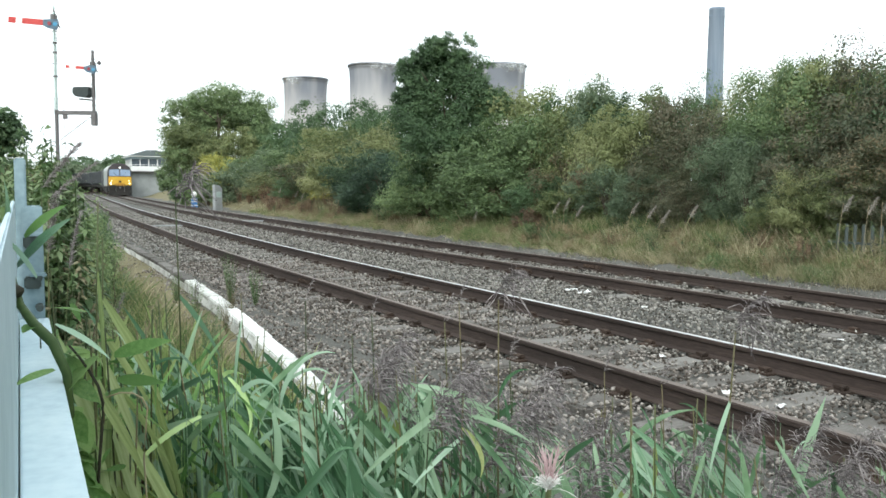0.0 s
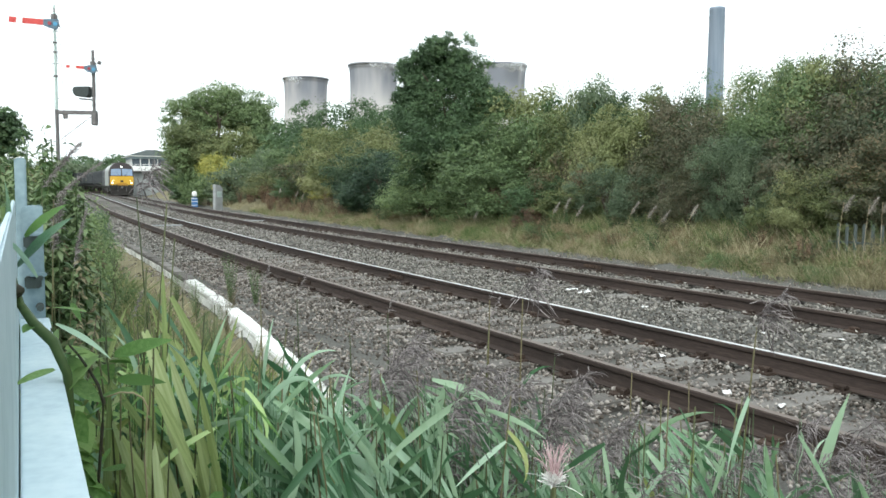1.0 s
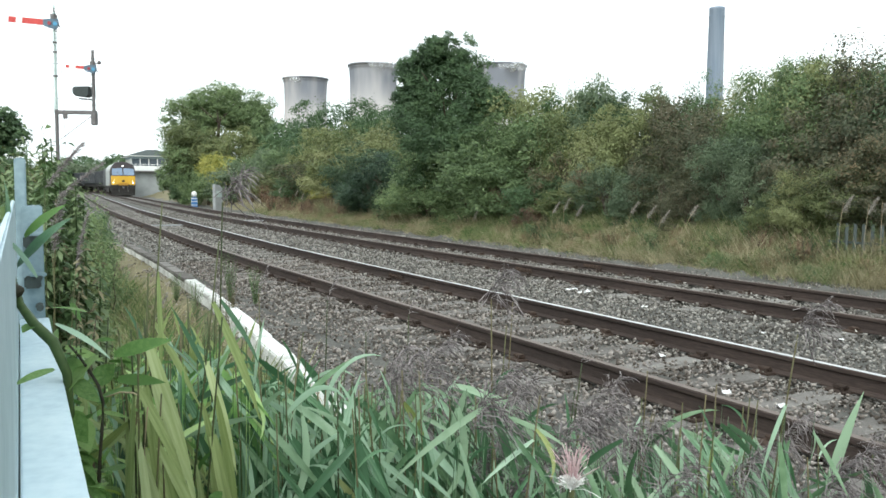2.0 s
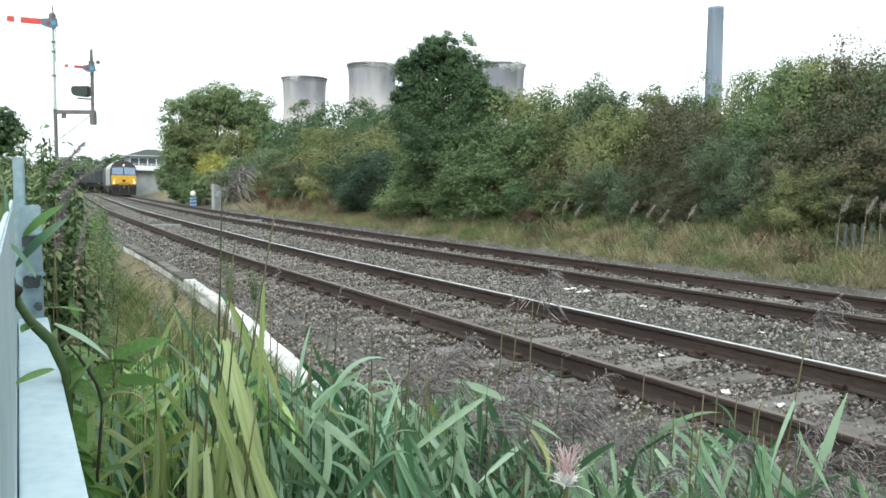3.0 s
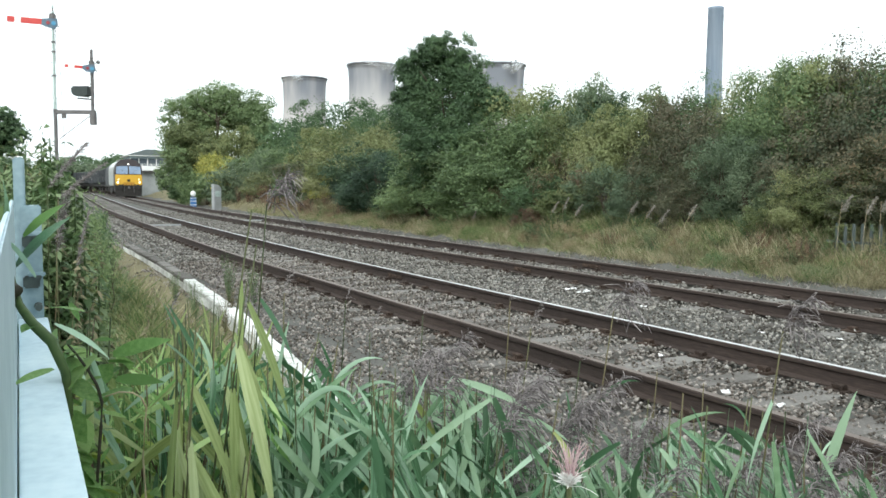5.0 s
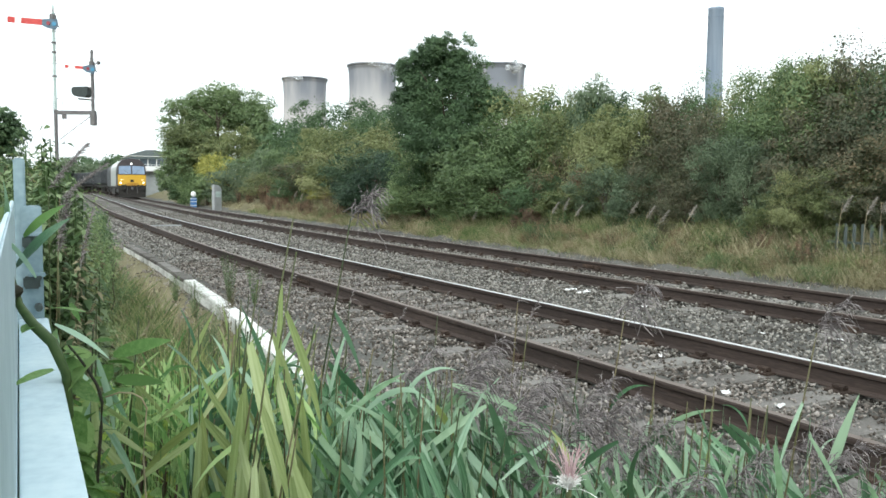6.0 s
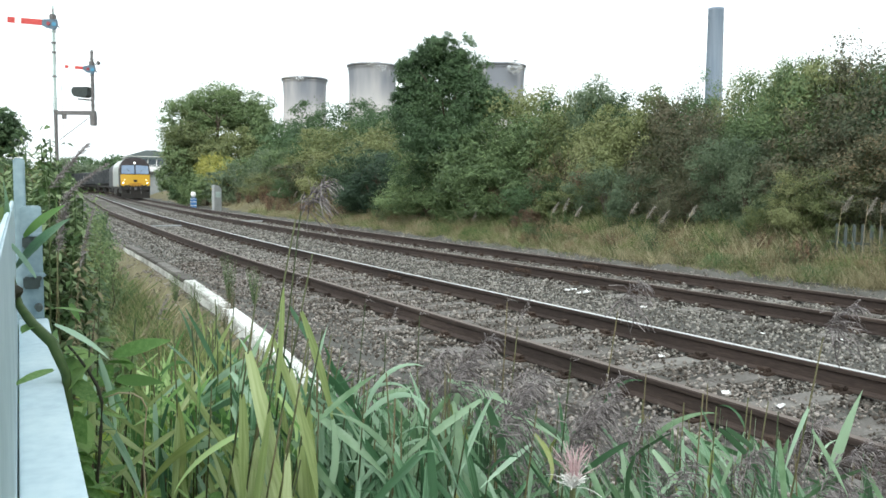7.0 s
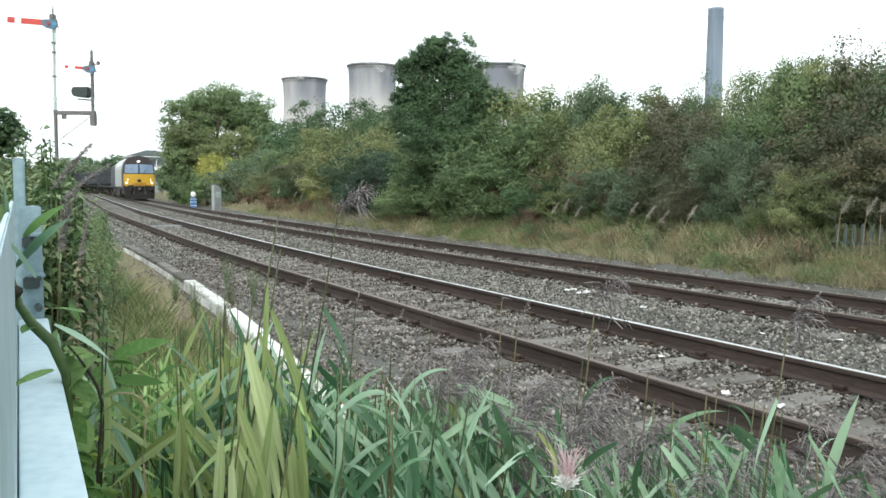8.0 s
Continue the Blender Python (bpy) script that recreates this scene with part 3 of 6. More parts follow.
# ---- bracket signal with two red arms ----
def build_signal():
    root = tagged(new("semaphore_signal"), "weathered semaphore bracket signal with two red horizontal arms", "railway signal")
    root.matrix_basis = pose(1.86, 28.74, -.3, 0, 0, -29)
    bm = bmesh.new()
    rod(bm, (0, 0, 4.1), (0, 0, 7.2), .045, .036, 14)
    part("upper_post", bm, M["postpaint"], root)
    part("lower_post", rodded((0, 0, 0), (0, 0, 4.1), .062, .055, 14), M["iron"], root, "weathered grey lower post")
    part("post_cap", rodded((0, 0, 7.3), (0, 0, 7.42), .045, .02, 10), M["postpaint"], root)
    for z in (4.5, 5.6, 6.6):
        part("rung_bracket", rodded((-.09, .02, z), (.09, .02, z), .012, .012, 6), M["iron"], root)
    for z in (4.12, 5.2, 5.95, 6.25):
        part("band", rodded((0, 0, z - .025), (0, 0, z + .025), .07, .07, 14), M["iron"], root)
    part("finial", rodded((0, 0, 7.2), (0, 0, 7.34), .03, .012, 10), M["iron"], root)

    def arm(x, z, length, wide, gap, k, label):
        """An arm that droops a little towards its pivot; k scales the spectacle."""
        tip = pose(x, 0, z, 0, 4.5, 0) @ pose(-x, 0, -z)

        def tilted(bm):
            bm.transform(tip)
            return bm

        a = part("arm", tilted(boxed(x - length, x - .22 * k, -.1, -.08, z - wide / 2, z + wide / 2, .006)), M["redpaint"], root, label)
        for y0, y1 in ((-.104, -.102), (-.078, -.076)):
            part("arm_stripe", tilted(boxed(x - length + gap, x - length + gap + .2, y0, y1, z - wide / 2, z + wide / 2)), M["whitepaint"], a, "white stripe")
        bm = bmesh.new()
        prism(bm, [(x - .3 * k, z - wide / 2), (x - .18 * k, z - .15 * k), (x + .12 * k, z - .2 * k), (x + .2 * k, z - .04 * k), (x + .16 * k, z + .13 * k), (x - .1 * k, z + .12 * k), (x - .3 * k, z + wide / 2)], -.115, -.07)
        part("spectacle", tilted(bm), M["signalblue"], root, "dull blue-grey spectacle casting")
        part("spectacle_glass", rodded((x - .1 * k, -.13, z - .01), (x - .1 * k, -.06, z - .01), .06 * k, .06 * k, 16), M["redglass"], root, "dark red glass")
        part("spectacle_glass", rodded((x + .08 * k, -.13, z - .03), (x + .08 * k, -.06, z - .03), .07 * k, .07 * k, 16), M["blueglass"], root, "blue glass")
        bm = boxed(x - .1 * k, x + .05 * k, -.06, .14, z + .1 * k, z + .3 * k, .02)
        rod(bm, (x - .01, .04, z + .3 * k), (x - .01, .04, z + .38 * k), .05, .02, 8)
        part("lamp_case", bm, M["iron"], root)
        part("lamp_bracket", rodded((x, .02, z + .12 * k), (x + .18 * k, .02, z - .12 * k), .018, .018, 6), M["iron"], root)
        part("down_rod", rodded((x + .1 * k, -.05, z - .1 * k), (x + .07, -.03, z - 1.2 * k), .008, .008, 6), M["iron"], root)

    arm(0, 6.84, 1.4, .185, .24, 1.0, "red arm set horizontal")
    bm = bmesh.new()
    box(bm, .05, 1.28, -.06, .06, 4.0, 4.12, .01)
    rod(bm, (.1, 0, 3.2), (1.15, 0, 3.98), .012, .012, 6)
    part("bracket", bm, M["iron"], root)
    part("doll_foot", boxed(1.12, 1.28, -.1, .1, 3.66, 4.06, .02), M["iron"], root)
    part("doll", rodded((1.19, 0, 3.7), (1.19, 0, 5.95), .05, .042, 12), M["iron"], root, "short weathered post on the bracket")
    part("finial", rodded((1.19, 0, 5.95), (1.19, 0, 6.03), .05, .035, 10), M["iron"], root)
    arm(1.19, 5.44, .82, .095, .12, .8, "small red arm set horizontal")
    part("counterweight", boxed(1.34, 1.45, -.06, .06, 5.57, 5.69, .03), M["iron"], root)
    part("weight_lever", rodded((1.19, -.05, 5.5), (1.38, -.05, 5.62), .015, .012, 6), M["iron"], root)
    bm = bmesh.new()
    prism(bm, [(.6, 4.64), (.67, 4.57), (1.0, 4.54), (1.08, 4.6), (1.1, 4.87), (.64, 4.86), (.58, 4.78)], -.16, .16)
    part("sighting_box", bm, M["darkbox"], root, "dark grey box beside the short post")
    part("sighting_bar", boxed(1.05, 1.2, -.03, .03, 4.8, 4.86, .01), M["iron"], root)
    part("sighting_bar", rodded((.72, 0, 4.5), (1.19, 0, 4.46), .024, .024, 6), M["iron"], root)
    for z in (4.3, 4.95, 5.25, 5.75):
        part("band", rodded((1.19, 0, z - .02), (1.19, 0, z + .02), .062, .062, 12), M["iron"], root)
    part("sighting_hook", boxed(.2, .34, -.03, .03, 3.86, 4.0, .01), M["iron"], root)
    for s in (-1, 1):
        part("ladder_stile", rodded((s * .16 - .05, .5, 0), (s * .14 - .05, .16, 6.4), .006, .006, 6), M["iron"], root)


build_signal()


# ---- small things beside the far track ----
def build_ground_signal():
    root = tagged(new("ground_signal"), "small blue lineside post with a white round top", "signal post")
    root.matrix_basis = pose(11.52, 54.2, float(ground_z(11.52, 54.2)) - .02) @ Matrix.Diagonal((.8, .8, .95, 1))
    bm = boxed(-.22, .22, -.18, .18, 0, .8, .03)
    part("body", bm, M["bluepaint"], root)
    for z in (.25, .5, .7):
        part("band", boxed(-.23, .23, -.19, .19, z, z + .05, .01), M["whitepaint"], root, "white band")
    bm = bmesh.new()
    bmesh.ops.create_uvsphere(bm, u_segments=16, v_segments=10, radius=.22, matrix=pose(0, 0, 1.03) @ Matrix.Diagonal((1, .8, .9, 1)))
    part("head", bm, M["whitepaint"], root)
    part("neck", rodded((0, 0, .78), (0, 0, .9), .1, .08), M["iron"], root)


build_ground_signal()


def build_marker():
    root = tagged(new("lineside_marker"), "pale grey concrete marker slab with a sloping top", "marker post")
    x, y = 11.9, 49.5
    root.matrix_basis = pose(x, y, float(ground_z(x, y)) - .05, 0, 0, 30)
    bm = bmesh.new()
    prism(bm, [(-.3, 0), (.3, 0), (.3, 1.42), (.08, 1.62), (-.3, 1.66)], -.12, .12)
    bmesh.ops.bevel(bm, geom=bm.edges[:], offset=.02, segments=2, affect="EDGES")
    part("slab", bm, M["greyslab"], root)
    part("plate", boxed(-.2, .2, -.14, -.122, .9, 1.25, .004), M["postpaint"], root, "weathered plain plate")


build_marker()


# ---- palisade fence beside the camera ----
def build_fence():
    root = tagged(new("palisade_fence"), "galvanised steel palisade fence with an angle rail", "fence", kind="structure")
    root.matrix_basis = pose(0, 0, 0, 0, 0, -1.45)
    z = 1.218
    bm = bmesh.new()
    box(bm, -.006, .046, -1.2, 1.78, z - .006, z, .0015)
    box(bm, -.006, .000, -1.2, 1.78, z - .05, z - .0055, .0015)
    part("rail", bm, M["galvlit"], root, "pale galvanised angle rail")
    pale = bmesh.new()
    prism(pale, [(-.008, -.035), (-.012, -.035), (-.028, -.012), (-.028, .012), (-.012, .035), (-.008, .035), (-.008, .032), (-.024, .011), (-.024, -.011), (-.008, -.032)], -.3, 1.46)
    for v in pale.verts:
        v.co = Vector((v.co.x, v.co.z, v.co.y))
        if v.co.z > 1:
            v.co.z -= abs(v.co.y) * .5
    bmesh.ops.recalc_face_normals(pale, faces=pale.faces[:])
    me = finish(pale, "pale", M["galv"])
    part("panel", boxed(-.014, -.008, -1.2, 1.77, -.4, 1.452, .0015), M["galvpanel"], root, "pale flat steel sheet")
    post = bmesh.new()
    box(post, .002, .04, 1.79, 1.80, -.4, 1.44, .002)
    box(post, .002, .04, 1.87, 1.88, -.4, 1.44, .002)
    box(post, .021, .029, 1.80, 1.87, -.4, 1.44, .001)
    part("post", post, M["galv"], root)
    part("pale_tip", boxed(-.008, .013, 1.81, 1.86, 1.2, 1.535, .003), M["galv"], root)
    for zz in (1.29, 1.37):
        part("clamp", boxed(.004, .034, 1.772, 1.79, zz - .012, zz + .012, .003), M["galvdark"], root, "dark weathered clamp")
        part("clamp_arm", boxed(.012, .044, 1.764, 1.774, zz + .012, zz + .02, .002), M["galv"], root)
    for zz in (1.24, 1.3, 1.375):
        part("bolt", rodded((.03, 1.79, zz), (.03, 1.765, zz), .008, .007, 8), M["galvdark"], root, "dark bolt head")
    y = 2.0
    while y < 4.6:
        child("pale", me, root, pose(-.03, y, -.1))
        y += .15


build_fence()


# ---- the train ----
def build_locomotive():
    """Built with its front at y = 0, its length towards +y, rail level at z = 0."""
    root = tagged(new("locomotive"), "diesel freight locomotive, yellow cab front, maroon and pale sides, lamps lit", "locomotive")
    Wd = 1.33
    half = [(1.33, 1.15), (1.33, 2.75), (1.3, 3.12), (1.16, 3.46), (.86, 3.74), (.45, 3.9), (0, 3.95)]
    roof = [(-x, z) for x, z in half] + half[-2::-1]
    bm = bmesh.new()
    prism(bm, roof, 2.4, 12.6)
    part("body", bm, M["silver"], root, "pale weathered body side")
    bm = bmesh.new()
    prism(bm, [(x * .985, z if z < 2 else z - .12) for x, z in roof], 12.6, 21.0)
    part("engine_room", bm, M["wagon"], root, "dark grimy rear body side")
    bm = bmesh.new()
    # cab: sloped windscreen above an upright nose
    def ring(y, zs):
        return [bm.verts.new((x, y + (0.0 if z < 2.3 else 0.26 * (z - 2.3)), z)) for x, z in zs]
    a = ring(0.12, roof)
    b = [bm.verts.new((x, 2.4, z)) for x, z in roof]
    bm.faces.new(a)
    for i in range(len(roof)):
        k = (i + 1) % len(roof)
        bm.faces.new((a[i], b[i], b[k], a[k]))
    bm.faces.new(b[::-1])
    bmesh.ops.recalc_face_normals(bm, faces=bm.faces[:])
    part("cab", bm, M["maroon"], root, "very dark maroon cab")
    bm = bmesh.new()
    prism(bm, [(-1.31, 1.3), (-1.1, 1.2), (1.1, 1.2), (1.31, 1.3), (1.31, 2.3), (-1.31, 2.3)], .02, .118)
    bmesh.ops.bevel(bm, geom=bm.edges[:], offset=.03, segments=2, affect="EDGES")
    part("nose_panel", bm, M["yellow"], root, "bright yellow warning panel")
    for s in (-1, 1):
        bm = bmesh.new()
        v = [bm.verts.new((x, .115 + .26 * (z - 2.3) - d, z)) for d in (.0, .03) for x, z in ((s * .06, 2.38), (s * 1.22, 2.38), (s * 1.17, 3.14), (s * .06, 3.2))]
        for f in ((0, 1, 2, 3), (7, 6, 5, 4), (0, 4, 5, 1), (1, 5, 6, 2), (2, 6, 7, 3), (3, 7, 4, 0)):
            bm.faces.new([v[i] for i in f])
        bmesh.ops.recalc_face_normals(bm, faces=bm.faces[:])
        w = part("windscreen", bm, M["screen"], root, "glossy windscreen pane, sky blue put into its colour")
        part("wiper", rodded((s * .3, .07, 2.36), (s * .75, .06 + .26 * .5, 2.85), .014, .01, 6), M["black"], w)
        part("headlight", rodded((s * 1.06, .02, 1.5), (s * 1.06, -.03, 1.5), .065, .055, 16), M["lamp"], root, "lit headlight")
        part("marker_light", rodded((s * .98, .02, 1.8), (s * .98, -.02, 1.8), .045, .045, 12), M["lampdim"], root, "lit marker lamp")
        bm = bmesh.new()
        rod(bm, (s * .87, .12, 1.06), (s * .87, -.42, 1.06), .11, .11, 14)
        rod(bm, (s * .87, -.42, 1.06), (s * .87, -.48, 1.06), .25, .24, 20)
        part("buffer", bm, M["black"], root)
        part("side_window", boxed(s * 1.335 - .006, s * 1.335 + .006, 1.0, 1.6, 2.2, 2.8, .003), M["boxglass"], root)
        part("cab_door", boxed(s * 1.34 - .01, s * 1.34 + .01, 1.75, 2.3, 1.2, 2.9, .004), M["maroon"], root)
    part("top_lamp", rodded((0, .5, 3.42), (0, .34, 3.42), .07, .06, 16), M["lamp"], root, "lit high centre lamp")
    part("windscreen_sill", boxed(-1.3, 1.3, .05, .13, 2.3, 2.37, .01), M["maroon"], root)
    part("nose_step", boxed(-.55, .55, -.02, .03, 1.2, 1.5, .01), M["darkyellow"], root, "grimy orange lower nose")
    for k in range(5):
        part("air_pipe", rodded((-.5 + .25 * k, -.06, 1.3), (-.5 + .25 * k, -.1, 1.0), .035, .03, 6), M["black"], root)
    part("buffer_beam", boxed(-1.3, 1.3, .0, .3, .8, 1.2, .03), M["black"], root)
    bm = bmesh.new()
    prism(bm, [(-1.25, .08), (1.25, .08), (1.28, .8), (-1.28, .8)], -.12, .1)
    part("snow_plough", bm, M["black"], root, "black plough plate under the buffers")
    part("nose_grille", boxed(-.16, .16, .0, .025, 1.58, 1.82, .006), M["black"], root, "dark recess on the nose")
    part("horn_plate", boxed(-.7, .7, .0, .022, 1.22, 1.34, .006), M["black"], root)
    part("coupling", boxed(-.1, .1, -.35, .1, .85, 1.1, .02), M["iron"], root)
    for x in (-.45, .45):
        part("brake_hose", rodded((x, -.02, 1.1), (x * 1.1, -.16, .5), .03, .03, 8), M["iron"], root)
    part("underframe", boxed(-1.25, 1.25, .3, 21, .95, 1.16, .02), M["black"], root)
    part("fuel_tank", boxed(-1.2, 1.2, 7.5, 13.3, .35, .96, .08), M["black"], root)
    for y0 in (1.6, 15.4):
        b = part("bogie", boxed(-1.15, 1.15, y0, y0 + 4.2, .5, .92, .05), M["black"], root)
        for k in range(3):
            bm = bmesh.new()
            for s in (-1, 1):
                rod(bm, (s * .69, y0 + .5 + 1.6 * k, .53), (s * .82, y0 + .5 + 1.6 * k, .53), .53, .53, 24)
            rod(bm, (-.7, y0 + .5 + 1.6 * k, .53), (.7, y0 + .5 + 1.6 * k, .53), .09, .09, 10)
            part("wheelset", bm, M["wheel"], b)
    for k in range(4):
        y = 4.6 + 1.9 * k
        part("body_door", boxed(-1.345, -1.332, y, y + 1.5, 1.3, 2.7, .003), M["silver"], root)
        part("body_door", boxed(1.332, 1.345, y, y + 1.5, 1.3, 2.7, .003), M["silver"], root)
    for y in (7.0, 10.0):
        part("roof_fan", rodded((0, y, 3.92), (0, y, 4.05), .55, .5, 20), M["iron"], root)
    part("exhaust", boxed(-.3, .3, 11.5, 12.3, 3.9, 4.05, .03), M["black"], root)
    part("yellow_stripe", boxed(-1.347, -1.333, 2.5, 4.4, 1.2, 1.3), M["yellow"], root)
    return root


def build_wagon():
    root = tagged(new("hopper_wagon"), "dark grimy coal hopper wagon on two bogies", "wagon", "hopper wagons behind the locomotive")
    bm = bmesh.new()
    prism(bm, [(-1.3, 1.5), (-1.3, 3.2), (-1.22, 3.3), (1.22, 3.3), (1.3, 3.2), (1.3, 1.5), (.5, .9), (-.5, .9)], .8, 15.2)
    part("hopper", bm, M["wagon"], root)
    for k in range(9):
        y = 1.2 + 1.7 * k
        for s in (-1, 1):
            part("rib", boxed(s * 1.33 - .04, s * 1.33 + .04, y - .06, y + .06, 1.5, 3.2, .01), M["wagon"], root)
    part("top_rail", boxed(-1.34, 1.34, .75, .9, 3.2, 3.36, .02), M["iron"], root)
    part("sole_bar", boxed(-1.2, 1.2, .2, 15.8, 1.0, 1.2, .02), M["black"], root)
    for s in (-1, 1):
        part("buffer", rodded((s * .87, .2, 1.06), (s * .87, -.28, 1.06), .2, .2, 14), M["black"], root)
    for y0 in (1.6, 12.2):
        b = part("bogie", boxed(-1.1, 1.1, y0, y0 + 2.4, .4, .8, .05), M["black"], root)
        for k in range(2):
            bm = bmesh.new()
            for s in (-1, 1):
                rod(bm, (s * .69, y0 + .3 + 1.8 * k, .46), (s * .82, y0 + .3 + 1.8 * k, .46), .46, .46, 20)
            rod(bm, (-.7, y0 + .3 + 1.8 * k, .46), (.7, y0 + .3 + 1.8 * k, .46), .08, .08, 10)
            part("wheelset", bm, M["wheel"], b)
    return root


loco = build_locomotive()
wagon = build_wagon()
wagons = [wagon] + [copy_thing(wagon, pose(0, 0, 0)) for _ in range(3)]


# ---- trees and bushes ----
def crown_mesh(name, seed, radii, n, leaf, mat, clumps=40, spread=.3, base=.0, ragged=.25, extra=None):
    """Leaves in clumps over an uneven ellipsoid whose middle is at the origin."""
    rng = np.random.default_rng(seed)
    # big lobes carry the clumps, clumps carry the leaves
    lobes = max(7, clumps // 6)
    ld = rng.standard_normal((lobes, 3))
    ld /= np.linalg.norm(ld, axis=1)[:, None]
    lc = ld * (.4 + .42 * rng.random(lobes))[:, None] * (1 + ragged * .4 * rng.standard_normal(lobes))[:, None]
    clumps = clumps * 2
    own = rng.integers(0, lobes, clumps)
    d = rng.standard_normal((clumps, 3)) + lc[own] * .8
    d /= np.linalg.norm(d, axis=1)[:, None]
    c = lc[own] + d * (.5 * (.45 + .55 * rng.random(clumps)))[:, None]
    k = rng.integers(0, clumps, n)
    size = (spread * .62 * (0.6 + 0.8 * rng.random(clumps)))[k]
    off = rng.standard_normal((n, 3)) * size[:, None] * np.array([.6, .6, .42])
    p = c[k] + off
    far = np.linalg.norm(p, axis=1)
    p = np.where((far > 1.35)[:, None], p / far[:, None] * 1.3, p)
    p = p * np.array(radii)
    if base:
        p[:, 2] = np.maximum(p[:, 2], -radii[2] * base)
    nrm = off / np.maximum(size, 1e-4)[:, None] * 1.1 + c[k] * .35 + rng.standard_normal((n, 3)) * .42 + np.array([0, 0, .55])
    nrm /= np.linalg.norm(nrm, axis=1)[:, None]
    t = np.cross(nrm, rng.standard_normal((n, 3)))
    t /= np.linalg.norm(t, axis=1)[:, None]
    b = np.cross(nrm, t)
    s = leaf * rng.uniform(.6, 1.35, n)[:, None]
    fold = nrm * s * .12
    v = np.stack([p - t * s, p + t * s * .5 - b * s * .62 + fold, p + t * s * .7 + b * s * .5 - fold], 1)
    if extra is not None:
        v = np.concatenate([v, extra[:, :3]])
    return quads_mesh(name, v, mat, 3)


def limbs_mesh(seed, height, spread, r0, n=7, forks=3):
    rng = random.Random(seed)
    vs, fs = [], []
    def add(pts, rad):
        v, f = tube(pts, rad, 6)
        o = len(vs)
        vs.extend(v)
        fs.extend([tuple(i + o for i in q) for q in f])
    for k in range(n):
        a = rng.uniform(0, 6.28)
        lean = rng.uniform(.15, 1.0) * spread
        h = height * rng.uniform(.6, 1.0)
        pts = [Vector((math.cos(a) * lean * s ** 1.4 + rng.uniform(-.08, .08), math.sin(a) * lean * s ** 1.4 + rng.uniform(-.08, .08), h * s)) for s in (0, .2, .45, .7, 1)]
        add(pts, [r0 * (1 - .8 * s) for s in (0, .2, .45, .7, 1)])
        for _ in range(forks):
            p = pts[rng.randint(2, 3)]
            b = rng.uniform(0, 6.28)
            e = p + Vector((math.cos(b) * spread * .5, math.sin(b) * spread * .5, h * .25))
            add([p, (p + e) / 2 + Vector((0, 0, .1)), e], [r0 * .35, r0 * .25, r0 * .1])
    return mesh_from("trunk", vs, fs, M["bark"])


def trunk_mesh(seed, height, r0, spread, limbs=9):
    rng = random.Random(seed)
    vs, fs = [], []
    def add(pts, rad):
        v, f = tube(pts, rad, 8)
        o = len(vs)
        vs.extend(v)
        fs.extend([tuple(i + o for i in q) for q in f])
    main = [Vector((rng.uniform(-.12, .12) * s, rng.uniform(-.12, .12) * s, height * s)) for s in (0, .05, .2, .4, .6, .8, 1)]
    add(main, [r0 * 1.4, r0 * 1.05, r0, r0 * .8, r0 * .55, r0 * .3, r0 * .08])
    for k in range(limbs):
        p = main[rng.randint(2, 5)]
        a = 6.28 * k / limbs + rng.uniform(-.3, .3)
        e = p + Vector((math.cos(a) * spread * rng.uniform(.6, 1), math.sin(a) * spread * rng.uniform(.6, 1), height * rng.uniform(.12, .3)))
        add([p, p.lerp(e, .5) + Vector((0, 0, -.1)), e], [r0 * .4, r0 * .25, r0 * .06])
    return mesh_from("trunk", vs, fs, M["bark"])


def shoot_faces(seed):
    """Thin upright twigs with sparse leaves that break the outline of a crown."""
    rng = np.random.default_rng(seed)
    q = []
    for _ in range(15):
        a, r = rng.uniform(0, 6.28), rng.random() ** .6
        p = np.array([math.cos(a) * r * .8, math.sin(a) * r * .8, .3])
        d = np.array([math.cos(a) * .35 * r + rng.normal(0, .18), math.sin(a) * .35 * r + rng.normal(0, .18), 1.0])
        ln = rng.uniform(.5, .88) - .35 * r
        w = np.array([-d[1], d[0], 0]) + .001
        w = w / np.linalg.norm(w) * .008
        e = p + d * ln
        q.append([p - w, p + w, e + w * .3, e - w * .3])
        for s in np.arange(.3, 1.0, .03):
            c = p + d * ln * s + rng.normal(0, .013, 3)
            t = rng.standard_normal(3)
            t /= np.linalg.norm(t)
            b = np.cross(t, rng.standard_normal(3))
            b /= np.linalg.norm(b)
            z = rng.uniform(.011, .026)
            q.append([c - t * z, c - b * z * .6, c + t * z, c + b * z * .6])
    return np.array(q)


CROWNS = {}


def crown_for(kind, variant, near):
    key = (kind, variant, near)
    n, leaf = ((8000, .046), (13500, .03), (20000, .0225))[near]
    if key not in CROWNS:
        CROWNS[key] = crown_mesh("crown", 100 + variant * 7, (1, 1, 1), n, leaf, LEAF[kind], clumps=64 + 9 * variant, spread=.27, base=.93, ragged=.4, extra=shoot_faces(variant + 300))
    return CROWNS[key]


STEMS = [limbs_mesh(20 + i, 1.0, .55, .03) for i in range(3)]
WORDS = {"green": "leafy green", "dark": "dense dark green", "deep": "dense blackish-green", "olive": "dull olive", "yellow": "yellowing", "rust": "reddish-brown berried", "brown": "dull brown withering", "red": "reddish dying", "grey": "dusty grey-green", "pale": "pale olive"}


